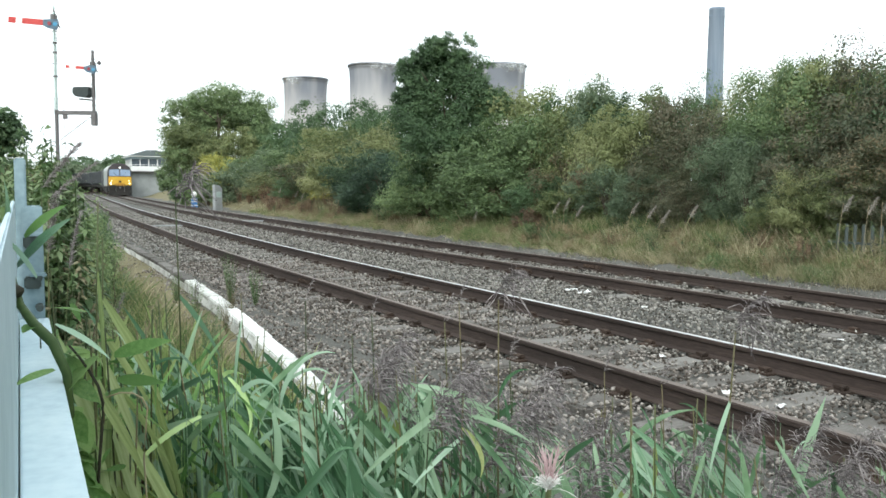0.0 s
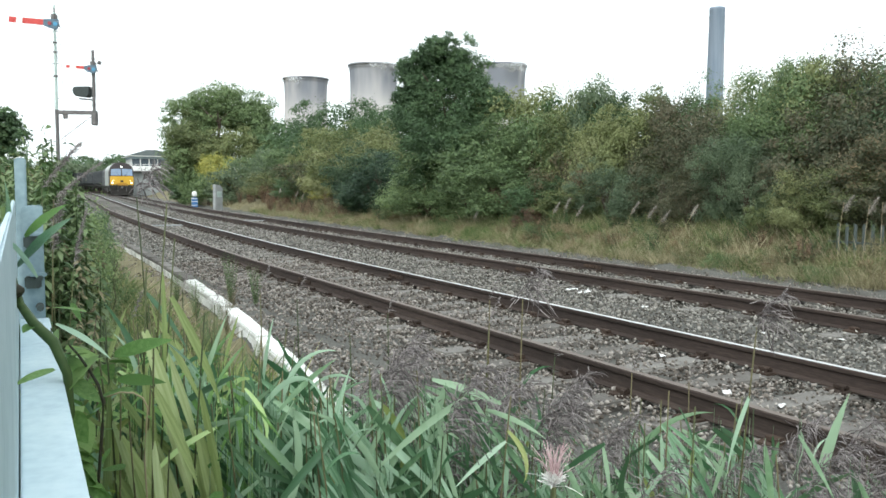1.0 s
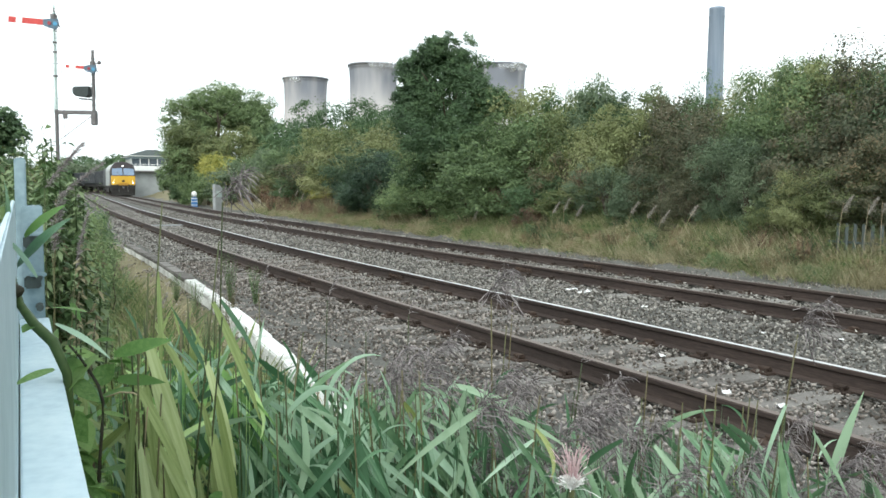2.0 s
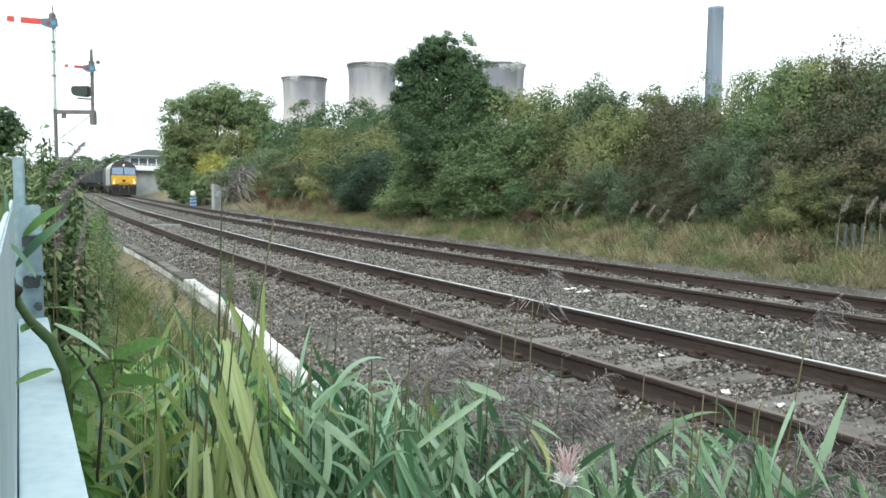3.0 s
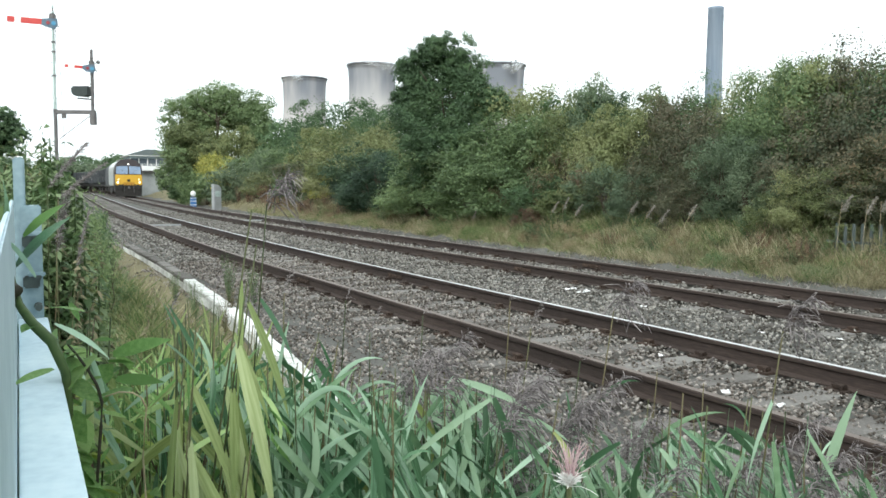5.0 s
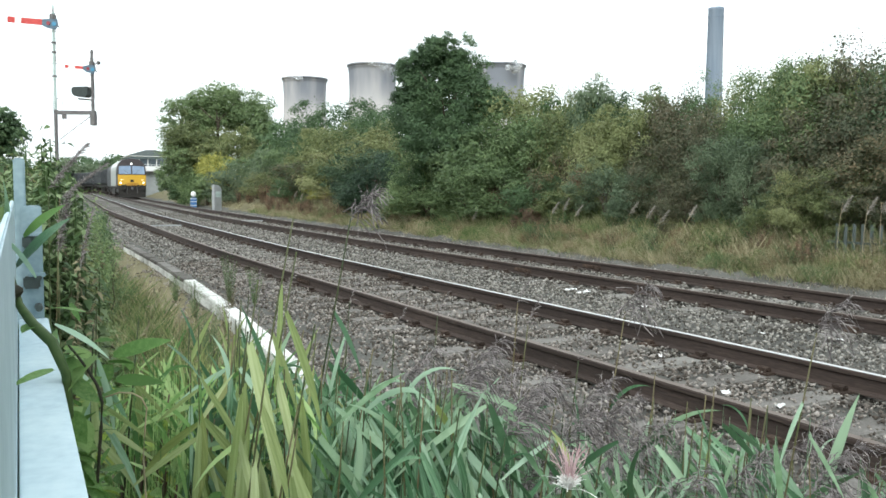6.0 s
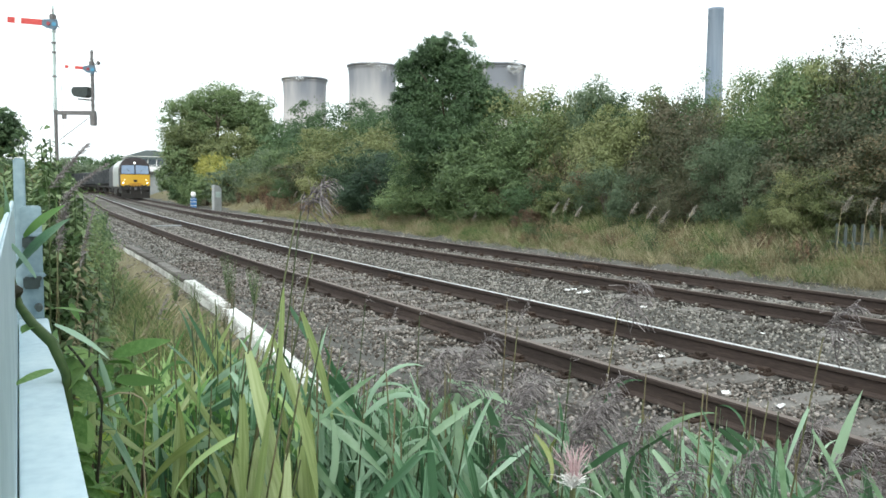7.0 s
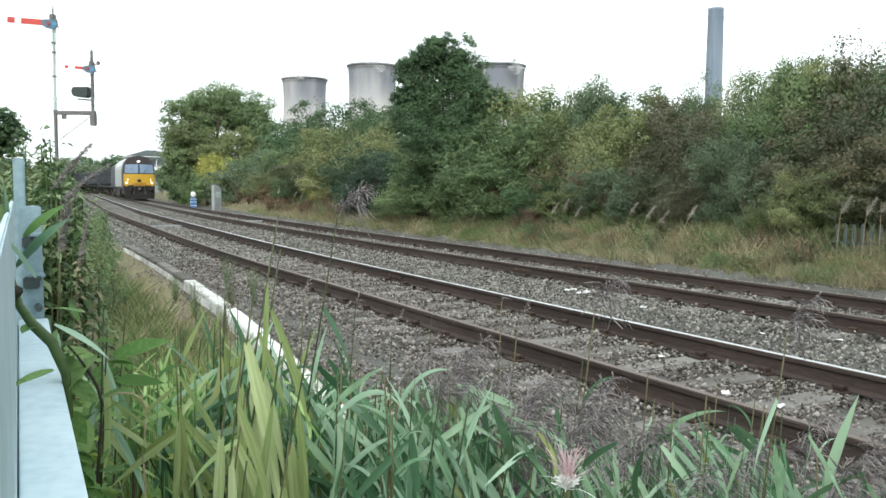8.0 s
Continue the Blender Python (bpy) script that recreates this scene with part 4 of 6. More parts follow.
def bush(x, y, r, h, kind, variant, ry=None, sink=0.0, label=None, fine=None):
    z = float(ground_z(x, y)) - sink
    root = tagged(new("bush"), label or WORDS[kind] + " bush on the railway bank", "bush", "bushes along the bank")
    root.matrix_basis = pose(x, y, z, 0, 0, (x * 37 + y * 91) % 360 if ry is None else 0)
    ry = ry or r
    child("trunk", STEMS[variant % 3], root, Matrix.Diagonal((r, ry, h * .8, 1)))
    child("crown", crown_for(kind, variant, (2 if y < 16.5 else int(y < 55)) if fine is None else fine), root, Matrix.Translation((0, 0, h * .5)) @ Matrix.Diagonal((r * 1.12, ry * 1.12, h * .53, 1)))
    return root


# Each bush of the bank: place, radius, height and kind of leaf.
SCREEN = [
    (19.2, 58.7, 1.43, 5.07, "dark"), (18.8, 52.3, 1.44, 5.04, "dark"), (18.5, 47.0, 1.39, 4.97, "dark"), (18.2, 42.0, 1.33, 4.78, "dark"), (18.1, 38.0, 1.22, 4.55, "dark"),
    (16.7, 25.5, 1.16, 3.74, "olive"), (16.7, 23.3, 1.08, 3.73, "olive"), (16.7, 21.7, 0.90, 3.69, "dark"), (16.7, 20.3, 0.78, 3.71, "grey"), (16.6, 18.9, 0.85, 3.12, "dark"),
    (16.6, 17.6, 0.84, 3.14, "olive"), (16.6, 16.3, 0.77, 3.21, "dark"), (16.6, 15.2, 0.81, 2.93, "brown"), (16.6, 14.2, 0.82, 2.96, "olive"), (16.6, 13.2, 0.81, 3.18, "green"),
    (16.6, 12.3, 0.83, 3.23, "olive"), (16.6, 11.4, 0.85, 3.29, "green"), (16.6, 10.5, 0.93, 3.33, "brown"), (16.6, 9.4, 1.12, 3.26, "dark"),
]
SLOPE = [
    (17.2, 57.1, 1.62, 3.43, "green"), (17.0, 49.5, 1.65, 3.71, "green"), (16.6, 43.2, 1.52, 3.94, "olive"), (16.4, 38.2, 1.43, 4.19, "olive"), (16.2, 34.5, 1.19, 3.96, "pale"),
    (15.9, 49.3, 1.56, 2.10, "pale"), (15.6, 42.0, 1.48, 2.60, "rust"), (15.4, 37.0, 1.27, 2.97, "pale"), (15.3, 33.4, 1.12, 3.12, "olive"), (15.3, 22.1, 1.33, 3.09, "green"),
    (15.2, 19.8, 0.94, 2.66, "olive"), (15.2, 18.1, 0.88, 2.60, "olive"), (15.2, 16.7, 0.79, 2.56, "olive"), (15.0, 15.2, 0.80, 2.20, "rust"), (15.2, 14.3, 0.80, 2.57, "brown"),
    (15.2, 13.2, 0.72, 2.48, "green"), (15.5, 12.6, 0.77, 2.77, "green"), (15.2, 11.5, 0.75, 2.41, "green"), (15.2, 10.6, 0.81, 2.57, "brown"), (15.2, 9.7, 0.88, 2.59, "brown"),
    (14.6, 12.3, 0.68, 2.01, "grey"), (14.6, 11.4, 0.65, 1.78, "brown"), (14.6, 10.5, 0.68, 1.85, "rust"), (14.6, 9.6, 0.75, 1.81, "brown"), (14.6, 8.7, 0.82, 1.87, "rust"),
]
FOOT = [
    (14.9, 43.1, 1.19, 1.53, "dark"), (15.0, 40.4, 0.59, 1.82, "yellow"), (14.4, 32.2, 1.4, 3.0, "deep"), (14.0, 33.4, 1.0, 1.9, "deep"), (13.6, 29.6, 1.0, 2.4, "deep"), (13.5, 31.2, 1.0, 2.1, "deep"),
    (13.6, 25.9, 1.26, 1.90, "green"), (14.0, 24.4, 1.41, 2.34, "green"), (14.5, 22.7, 1.56, 3.00, "green"), (14.7, 20.7, 1.16, 2.77, "green"), (13.6, 20.8, 1.24, 1.74, "green"),
    (13.5, 19.0, 0.74, 1.22, "dark"), (13.3, 22.2, 1.08, 1.37, "green"), (13.2, 24.6, 0.97, 1.19, "green"), (13.3, 27.6, 0.68, 0.86, "olive"), (14.2, 18.3, 0.76, 2.07, "rust"),
    (13.7, 17.5, 0.70, 1.07, "olive"), (13.9, 16.2, 0.82, 1.61, "grey"), (13.8, 15.0, 0.69, 1.40, "grey"), (14.9, 17.5, 0.78, 2.55, "pale"), (14.0, 14.3, 0.70, 1.55, "rust"),
    (13.7, 13.3, 0.59, 1.07, "brown"), (14.1, 12.7, 0.57, 1.99, "grey"), (13.9, 11.7, 0.59, 1.50, "grey"), (13.7, 10.2, 0.56, 1.42, "pale"), (13.5, 10.7, 0.45, 1.00, "olive"),
    (14.1, 10.1, 0.63, 1.27, "olive"), (14.1, 9.3, 0.69, 1.15, "olive"), (14.1, 8.5, 0.79, 1.14, "brown"),
]


def build_hedge():
    rng = random.Random(12)
    for row, taller, wider in ((SCREEN, 1.06, 1.6), (SLOPE, 1.04, 1.45), (FOOT, 1.02, 1.2)):
        for x, y, r, h, kind in row:
            bush(x, y, r * wider * rng.uniform(.9, 1.1), h * (taller * (1.02 if x > 16 and y < 14 else 1) if y < 30 else 1.01 if row is SCREEN else .9), kind, rng.randint(0, 3))
    # the hedge goes on beside and behind the camera
    y = 7.2
    while y > -6:
        bush(16.0 + rng.uniform(-.4, .4), y, rng.uniform(1.3, 1.7), rng.uniform(3.0, 3.6), rng.choice(["rust", "brown", "green"]), rng.randint(0, 3))
        bush(14.4 + rng.uniform(-.3, .3), y - .6, rng.uniform(.9, 1.2), rng.uniform(1.2, 1.9), rng.choice(["rust", "brown", "olive"]), rng.randint(0, 3))
        y -= rng.uniform(1.4, 1.8)


build_hedge()


def tree(x, y, base_h, crowns, kind, trunk_r, label, seed, n=9000, leaf=.11):
    """crowns: (dx, dy, z, rx, ry, rz) of the crown's masses."""
    root = tagged(new("tree"), label, "tree", "trees beside the line")
    root.matrix_basis = pose(x, y, float(ground_z(x, y)) - .05)
    top = max(c[2] + c[5] for c in crowns)
    child("trunk", trunk_mesh(seed, top * .78, trunk_r, max(c[3] for c in crowns) * .8), root)
    for i, c in enumerate(crowns):
        kd = kind if isinstance(kind, str) else kind[i % len(kind)]
        me = crown_mesh("crown", seed * 11 + i, [1.12 * v for v in c[3:6]], n, leaf, LEAF[kd], clumps=96, spread=.27, ragged=.3)
        child("crown", me, root, Matrix.Translation(c[:3]))


def across(masses):
    """Crown masses given by (aside, away, z, rx, ry, rz) across the camera's heading, as (dx, dy, ...)."""
    return [(r * math.cos(YAW) + f * math.sin(YAW), -r * math.sin(YAW) + f * math.cos(YAW), *rest) for r, f, *rest in masses]


# the dark tree standing above the hedge
tree(14.0, 24.9, 0, across([(0, 0, 3.75, 1.5, 1.4, 1.75), (-.95, .1, 5.0, .75, .75, .85), (-.15, .1, 5.2, .9, .8, .85), (.7, 0, 5.15, .82, .75, .85), (-1.45, .1, 3.9, .6, .6, .7), (1.5, 0, 3.85, .7, .6, .6),
                            (-.75, -.2, 2.5, 1.35, 1.2, 1.3), (.75, -.2, 2.5, 1.4, 1.2, 1.3), (0, .2, 2.2, 1.6, 1.4, 1.4), (0, -.3, 3.3, 1.3, 1.1, 1.2), (1.0, .2, 4.3, .65, .65, .7), (-.9, 0, 4.1, .8, .8, .8)]),
     ("dark", "dark", "dark", "dark", "dark", "dark", "dark", "dark", "dark", "dark", "dark"), .16, "tall dark green tree standing above the hedge", 3, 14000, .043)
# the broad tree group by the signal box
tree(16.1, 66.8, 0, across([(-2.1, 1, 5.7, 2.3, 2.3, 2.3), (2.3, 2, 5.7, 2.3, 2.3, 2.3), (.1, 1.5, 7.7, 2.4, 2.2, 2.1), (-1.3, -1.8, 4.8, 2.3, 2.2, 2.2), (3.4, 1, 4.3, 1.9, 1.8, 2.5), (-1.0, -2, 2.4, 2.6, 2.4, 2.0), (1.6, -1.5, 3.2, 2.3, 2.3, 2.2)]),
     ("green", "green", "green", "olive", "green", "green", "olive"), .3, "broad green tree beside the signal box", 5, 15000, .092)
tree(15.8, 74, 0, across([(-.6, 0, 4.3, 1.7, 1.8, 2.2), (-.2, -1, 2.2, 2.2, 2.2, 2.0), (-1.3, 0, 2.2, 1.5, 1.5, 1.9)]), ("grey", "green", "grey"), .22, "grey-green tree overhanging the line", 6, 12000, .11)
bush(14.9, 59.5, 1.5, 3.7, "yellow", 1, label="yellow-leaved bush beside the line")
bush(14.0, 61, 1.5, 2.9, "green", 0)
bush(14.3, 56.5, 1.6, 2.5, "grey", 2)
bush(15.6, 53.5, 1.5, 3.0, "grey", 3)
bush(13.5, 64, 1.3, 2.4, "green", 3)
bush(14.3, 70, 1.2, 2.4, "dark", 1)
bush(15.0, 75, 1.4, 2.6, "green", 2)
for x, y, r, h in ((12.9, 18.5, .35, .8), (13.6, 20.6, .4, 1.1), (14.0, 17.6, .5, 1.5)):
    bush(x, y, r, h, "red", 1, label="reddish-brown dying bush in the hedge")
# bare upper shoots where the hedge stands tallest
for i, (x, y, h) in enumerate(((16.2, 11.6, 3.2), (16.3, 10.8, 3.35), (16.4, 9.9, 3.55), (16.3, 12.6, 3.0), (16.5, 20.3, 3.9))):
    bush(x, y, .75, h, "grey" if i % 2 else "olive", i % 4, label="thin straggling bush with bare upper shoots")


# far trees behind the train and on the near side
for i, (turn, d, w, h) in enumerate(((5.2, 170, 9, 6.8), (6.4, 150, 8, 5.6), (7.5, 175, 9, 6.2), (4.0, 150, 8, 5.8), (1.9, 140, 9, 5.6), (.5, 150, 9, 5.6))):
    x, y = polar(turn, d)
    tree(x, y, 0, [(0, 0, h * .55, w * .5, w * .5, h * .45), (w * .3, 0, h * .42, w * .4, w * .4, h * .38)], ["dark", "grey"][i % 2], .25, "distant tree beyond the signal box", 30 + i, 3500, .3)
tree(.25, 34.0, 0, [(0, 0, 3.7, .8, .9, .7), (-.6, .3, 3.9, 1.0, 1.0, .7), (-.3, 0, 2.9, 1.0, 1.0, .7)], "dark", .1, "dark tree on the near side of the line", 44, 5000, .07)
bush(-.2, 24, 1.3, 2.3, "rust", 2, label="brown-leaved bush on the near side of the line")
bush(-.5, 15, 1.0, 2.1, "olive", 1, label="olive bush on the near side of the line")
bush(.1, 18, 1.0, 1.7, "green", 3, label="green bush on the near side of the line")


# ---- grasses ----
def blades(name, n, place, h0, h1, w, mat, seed, label, lean=.35):
    rng = np.random.default_rng(seed)
    x, y = place(rng, n)
    z = ground_z(x, y)
    h = rng.uniform(h0, h1, n) * (.6 + .6 * rng.random(n))
    a = rng.uniform(0, 6.28, n)
    dx, dy = np.cos(a), np.sin(a)
    b = rng.uniform(0, 6.28, n)
    l = rng.normal(0, lean, (n, 2)) * h[:, None]
    p0 = np.stack([x - dx * w, y - dy * w, z - .02], -1)
    p1 = np.stack([x + dx * w, y + dy * w, z - .02], -1)
    p2 = np.stack([x + dx * w * .7 + l[:, 0] * .62, y + dy * w * .7 + l[:, 1] * .62, z + h * .62], -1)
    p3 = np.stack([x + l[:, 0] * 1.04, y + l[:, 1] * 1.04, z + h], -1)
    tagged(new(name, quads_mesh(name, np.stack([p0, p1, p2, p3], 1), mat)), label, "grass", kind="stuff")


def strip(u0, u1, y0, y1, clump=0, pw=1.0):
    def f(rng, n):
        y = y0 + (y1 - y0) * rng.random(n) ** pw
        u = rng.uniform(u0, u1, n)
        if clump:
            cy, cu = rng.uniform(y0, y1, clump), rng.uniform(u0, u1, clump)
            k = rng.integers(0, clump, n)
            y, u = cy[k] + rng.normal(0, .22, n), cu[k] + rng.normal(0, .16, n)
        return u + shift(y), y
    return f


blades("verge_grass", 70000, strip(12.0, 14.3, 2, 46, clump=1700), .06, .27, .0026, M["drygrass"], 51, "long dry straw-coloured grass on the bank", .5)
blades("verge_grass", 42000, strip(11.9, 14.4, 2, 46, clump=900), .05, .24, .003, M["grass"], 52, "green grass on the bank", .6)
blades("verge_grass", 2600, strip(12.1, 13.2, 4, 60, clump=50), .25, .6, .003, M["drygrass"], 53, "pale seeding grass tufts on the bank", .3)
blades("near_grass", 34000, strip(-1.5, 1.8, 1.2, 20, pw=1.5), .1, .34, .0035, M["grass"], 54, "rough green grass beside the trough", .5)
blades("near_grass", 14000, strip(-.2, 1.9, 2.0, 22, clump=330), .08, .26, .0025, M["drygrass"], 55, "dry brown grass tufts beside the trough", .5)


blades("near_grass", 24000, strip(-9, 2.0, -9, 3, clump=900), .08, .3, .006, M["grass"], 58, "rough grass behind the fence", .5)
blades("near_grass", 9000, strip(.15, 1.25, 1.5, 5.5, clump=150), .25, .7, .004, M["palegrass"], 56, "yellow-green grass tufts beside the fence", .35)
blades("verge_grass", 5000, strip(12.1, 12.95, 4.5, 10.5, clump=130), .12, .28, .0016, M["drygrass"], 57, "tall dry grass before the palisade fence", .25)


def tussock_places(rng, n):
    """Rounded tussocks along the foot of the bank."""
    k = 46
    cy, cu, cr = 5 + 36 * rng.random(k) ** 1.5, rng.uniform(12.0, 12.9, k), rng.uniform(.08, .2, k)
    i = rng.integers(0, k, n)
    return cu[i] + rng.normal(0, 1, n) * cr[i] + shift(cy[i]), cy[i] + rng.normal(0, 1, n) * cr[i] * 1.6


blades("grass_tussock", 26000, tussock_places, .12, .27, .0017, M["drygrass"], 59, "rounded tussocks of straw-coloured grass at the foot of the bank", .42)
blades("verge_grass", 9000, strip(12.6, 14.3, 3, 20, clump=190), .15, .36, .0016, M["drygrass"], 61, "tall bleached grass standing against the hedge", .32)
blades("verge_grass", 9000, strip(12.6, 14.3, 3, 24, clump=210), .2, .5, .0018, M["grass"], 62, "tall green grass standing against the hedge", .35)
blades("verge_grass", 6000, strip(12.9, 14.1, 2.5, 11.5, clump=70), .2, .42, .0015, M["drygrass"], 63, "tall bleached grass behind the palisade fence", .3)
blades("near_grass", 7000, strip(.35, 1.55, 4, 14, clump=200), .08, .34, .002, M["drygrass"], 64, "tall dry grass between fence and trough", .35)
blades("near_grass", 7000, strip(.3, 1.7, 4, 16, clump=160), .1, .4, .0022, M["grass"], 65, "tall green grass between fence and trough", .4)


def mounds(name, y0, y1, count, strands, mat, seed, label, high=.4, near=12.1, far=13.1):
    """Soft rounded heaps of old grass and weeds along the bank: short strands springing and drooping from each heap."""
    rng = np.random.default_rng(seed)
    q = []
    for _ in range(count):
        y, u = y0 + (y1 - y0) * rng.random() ** 1.3, rng.uniform(near, far)
        r, h = rng.uniform(.14, .36), high * rng.uniform(.45, 1.1)
        x = u + float(shift(y))
        z = float(ground_z(x, y))
        n = int(strands * rng.uniform(.6, 1.2))
        t, c = rng.uniform(0, 6.28, n), rng.random(n)
        flat = np.sqrt(1 - c * c)
        fill = rng.uniform(.45, 1.0, n) ** .6
        out = np.stack([np.cos(t) * flat, np.sin(t) * flat, c], -1)
        p = np.array([x, y, z]) + out * np.array([r, r * 1.4, h]) * fill[:, None]
        d = out * .7 + rng.normal(0, .55, (n, 3)) + np.array([0, 0, .45])
        d /= np.linalg.norm(d, axis=1)[:, None]
        ln = rng.uniform(.05, .15, n)[:, None]
        w = np.cross(d, rng.standard_normal((n, 3)))
        w *= rng.uniform(.0016, .0034, n)[:, None] / np.linalg.norm(w, axis=1)[:, None]
        mid = p + d * ln * .6
        q.append(np.stack([p - w * .6, p + w * .6, mid + w, mid - w], 1))
        q.append(np.stack([mid - w, mid + w, mid + (d + np.array([0, 0, -.7])) * ln * .5, mid + (d + np.array([0, 0, -.75])) * ln * .45], 1))
    tagged(new(name, quads_mesh(name, np.concatenate(q), mat)), label, "grass", kind="stuff")


mounds("grass_tussock", 5, 18, 44, 620, M["drygrass"], 71, "soft rounded tussocks of bleached grass on the bank", .42)
mounds("grass_tussock", 5, 18, 26, 620, M["brownstraw"], 72, "soft rounded tussocks of brown old grass on the bank", .45)
mounds("grass_tussock", 5, 22, 44, 560, M["grass"], 73, "rounded green grass and weeds among the straw", .36)
mounds("weed_patch", 5, 24, 30, 480, M["weed"], 76, "low leafy green weeds on the bank", .3, 12.05, 12.8)
mounds("grass_tussock", 17, 42, 60, 360, M["brownstraw"], 74, "brown tussocks along the foot of the bank", .36)
mounds("grass_tussock", 17, 42, 60, 360, M["grass"], 75, "green tussocks along the foot of the bank", .34)


# low shrubs on the near side
def shrub(x, y, r, h, kind, seed):
    root = tagged(new("bush"), WORDS[kind] + " shrub between fence and track", "bush", "bushes along the bank")
    root.matrix_basis = pose(x, y, float(ground_z(x, y)))
    child("trunk", STEMS[seed % 3], root, Matrix.Diagonal((r, r, h * .8, 1)))
    child("crown", crown_mesh("crown", seed, (r, r, h * .5), 12000, .014, LEAF[kind], clumps=70, spread=.26, base=.93, ragged=.4), root, Matrix.Translation((0, 0, h * .5)))


for x, y, r, h, kind, seed in ((.3, 4.3, .28, 1.62, "green", 703), (.1, 3.9, .32, 1.82, "olive", 704), (.35, 6.4, .45, 1.72, "green", 707), (-.1, 5.6, .5, 1.95, "olive", 708), (1.15, 10.8, .5, 1.1, "green", 710), (.3, 9.5, .6, 1.8, "green", 711)):
    shrub(x, y, r, h, kind, seed)
for i, (x, y, r, h, kind) in enumerate(((1.2, 14.6, .42, 1.4, "grey"), (1.42, 16.2, .4, 1.3, "dark"), (.85, 13.4, .45, 1.6, "dark"), (.6, 15.4, .6, 1.8, "brown"), (.95, 17.0, .5, 1.55, "grey"))):
    bush(x, y, r, h, kind, i % 4, label=WORDS[kind] + " shrub between fence and track", fine=0)


# ---- palisade fence at the foot of the bank ----
def build_far_fence():
    root = tagged(new("palisade_fence"), "dull grey steel palisade fence in the long grass", "fence", kind="structure")
    bm = bmesh.new()
    prism(bm, [(-.035, 0), (-.015, -.02), (.015, -.02), (.035, 0), (.03, .004), (.012, -.014), (-.012, -.014), (-.03, .004)], 0, 1.0)
    for v in bm.verts:
        v.co = Vector((v.co.z, v.co.x, v.co.y * 1.1))
        if v.co.z > 1:
            v.co.z -= abs(v.co.y) * 1.2
    bmesh.ops.recalc_face_normals(bm, faces=bm.faces[:])
    me = finish(bm, "pale", M["galvdark"])
    y = 5.2
    while y < 9.2:
        child("pale", me, root, pose(13.0, y, float(ground_z(13.0, y)) - .45, 0, 0, 0))
        y += .16
    for z in (.2, .58):
        part("rail", boxed(13.005, 13.05, 5.1, 9.25, z - .02, z + .02, .004), M["galvdark"], root)


build_far_fence()


# ---- reeds and weeds close to the camera ----
FWD = Vector((math.sin(YAW), math.cos(YAW), 0))
RIGHT = Vector((math.cos(YAW), -math.sin(YAW), 0))
SWAYS = []


def leaf_mesh(name, length, width, droop, fold, mat, seg=9, twist=0.0):
    """A blade from the origin along +y, bending down, folded along its midrib."""
    vs, fs = [], []
    ang, y, z = 0.0, 0.0, 0.0
    for i in range(seg + 1):
        s = i / seg
        w = width * (math.sin(math.pi * min(1, s * .97 + .06)) ** .7) * (1 - .35 * s) if s < .995 else width * .02
        t = twist * s
        c, sn = math.cos(t), math.sin(t)
        for k in (-1, 0, 1):
            lx, lz = k * w / 2, abs(k) * w * fold
            vs.append((lx * c - lz * sn, y, z + lx * sn + lz * c))
        y += math.cos(ang) * length / seg
        z += math.sin(ang) * length / seg
        ang -= droop / seg * (0.4 + 1.2 * s)
    for i in range(seg):
        for k in range(2):
            a = i * 3 + k
            fs.append((a, a + 1, a + 4, a + 3))
    return mesh_from(name, vs, fs, mat, None, True)


def blade_mesh(width, droop, turned, twist, mat, seg=10, fold=.1):
    """A reed leaf one metre long from the origin along +y, drooping; turned: degrees by which its face is rolled on edge."""
    vs, fs = [], []
    ang, y, z = 0.0, 0.0, 0.0
    for i in range(seg + 1):
        s = i / seg
        w = width * (math.sin(math.pi * min(1, s * .9 + .1)) ** .8) * (1.05 - .45 * s) if i < seg else width * .02
        t = radians(turned) + twist * s
        up = Vector((0, -math.sin(ang), math.cos(ang)))
        across = Vector((math.cos(t), 0, 0)) + up * math.sin(t)
        out = up * math.cos(t) - Vector((math.sin(t), 0, 0))
        mid = Vector((0, y, z))
        for k in (-1, 0, 1):
            vs.append(mid + across * k * w / 2 + out * abs(k) * w * fold)
        y += math.cos(ang) / seg
        z += math.sin(ang) / seg
        ang -= droop / seg * (0.4 + 1.2 * s)
    for i in range(seg):
        for k in range(2):
            a = i * 3 + k
            fs.append((a, a + 1, a + 4, a + 3))
    return mesh_from("leaf", vs, fs, mat, None, True)


def plume_mesh(seed, length, spread, n, mat, up=0.0, thin=1.0):
    """A one-sided drooping head of many fine branches, or an upright brush."""
    rng = np.random.default_rng(seed)
    q = []
    for _ in range(n):
        s = rng.random() ** .8
        base = np.array([rng.normal(0, .006), (.08 if up else .3) * length * s * s, length * (s - (0 if up else .15) * s * s)])
        d = np.array([rng.normal(0, .5), rng.uniform(-.25, 1.0), rng.uniform(-.3, .9)])
        if up:
            d = np.array([rng.normal(0, .45), rng.normal(0, .45) + .15, up])
        d /= np.linalg.norm(d)
        ln = spread * (1.1 - .7 * s) * rng.uniform(.45, 1.15)
        w = np.cross(d, rng.standard_normal(3))
        w /= np.linalg.norm(w)
        prev = base
        for j in range(4):
            d2 = d + np.array([rng.normal(0, .28), rng.normal(.1, .2), -.3 * j + rng.normal(0, .15)])
            nxt = prev + d2 * ln / 4
            wd = thin * (.0007 if j == 0 else .0013)
            q.append([prev - w * wd, prev + w * wd, nxt + w * wd * .7, nxt - w * wd * .7])
            prev = nxt
    return quads_mesh("plume", np.array(q), mat)


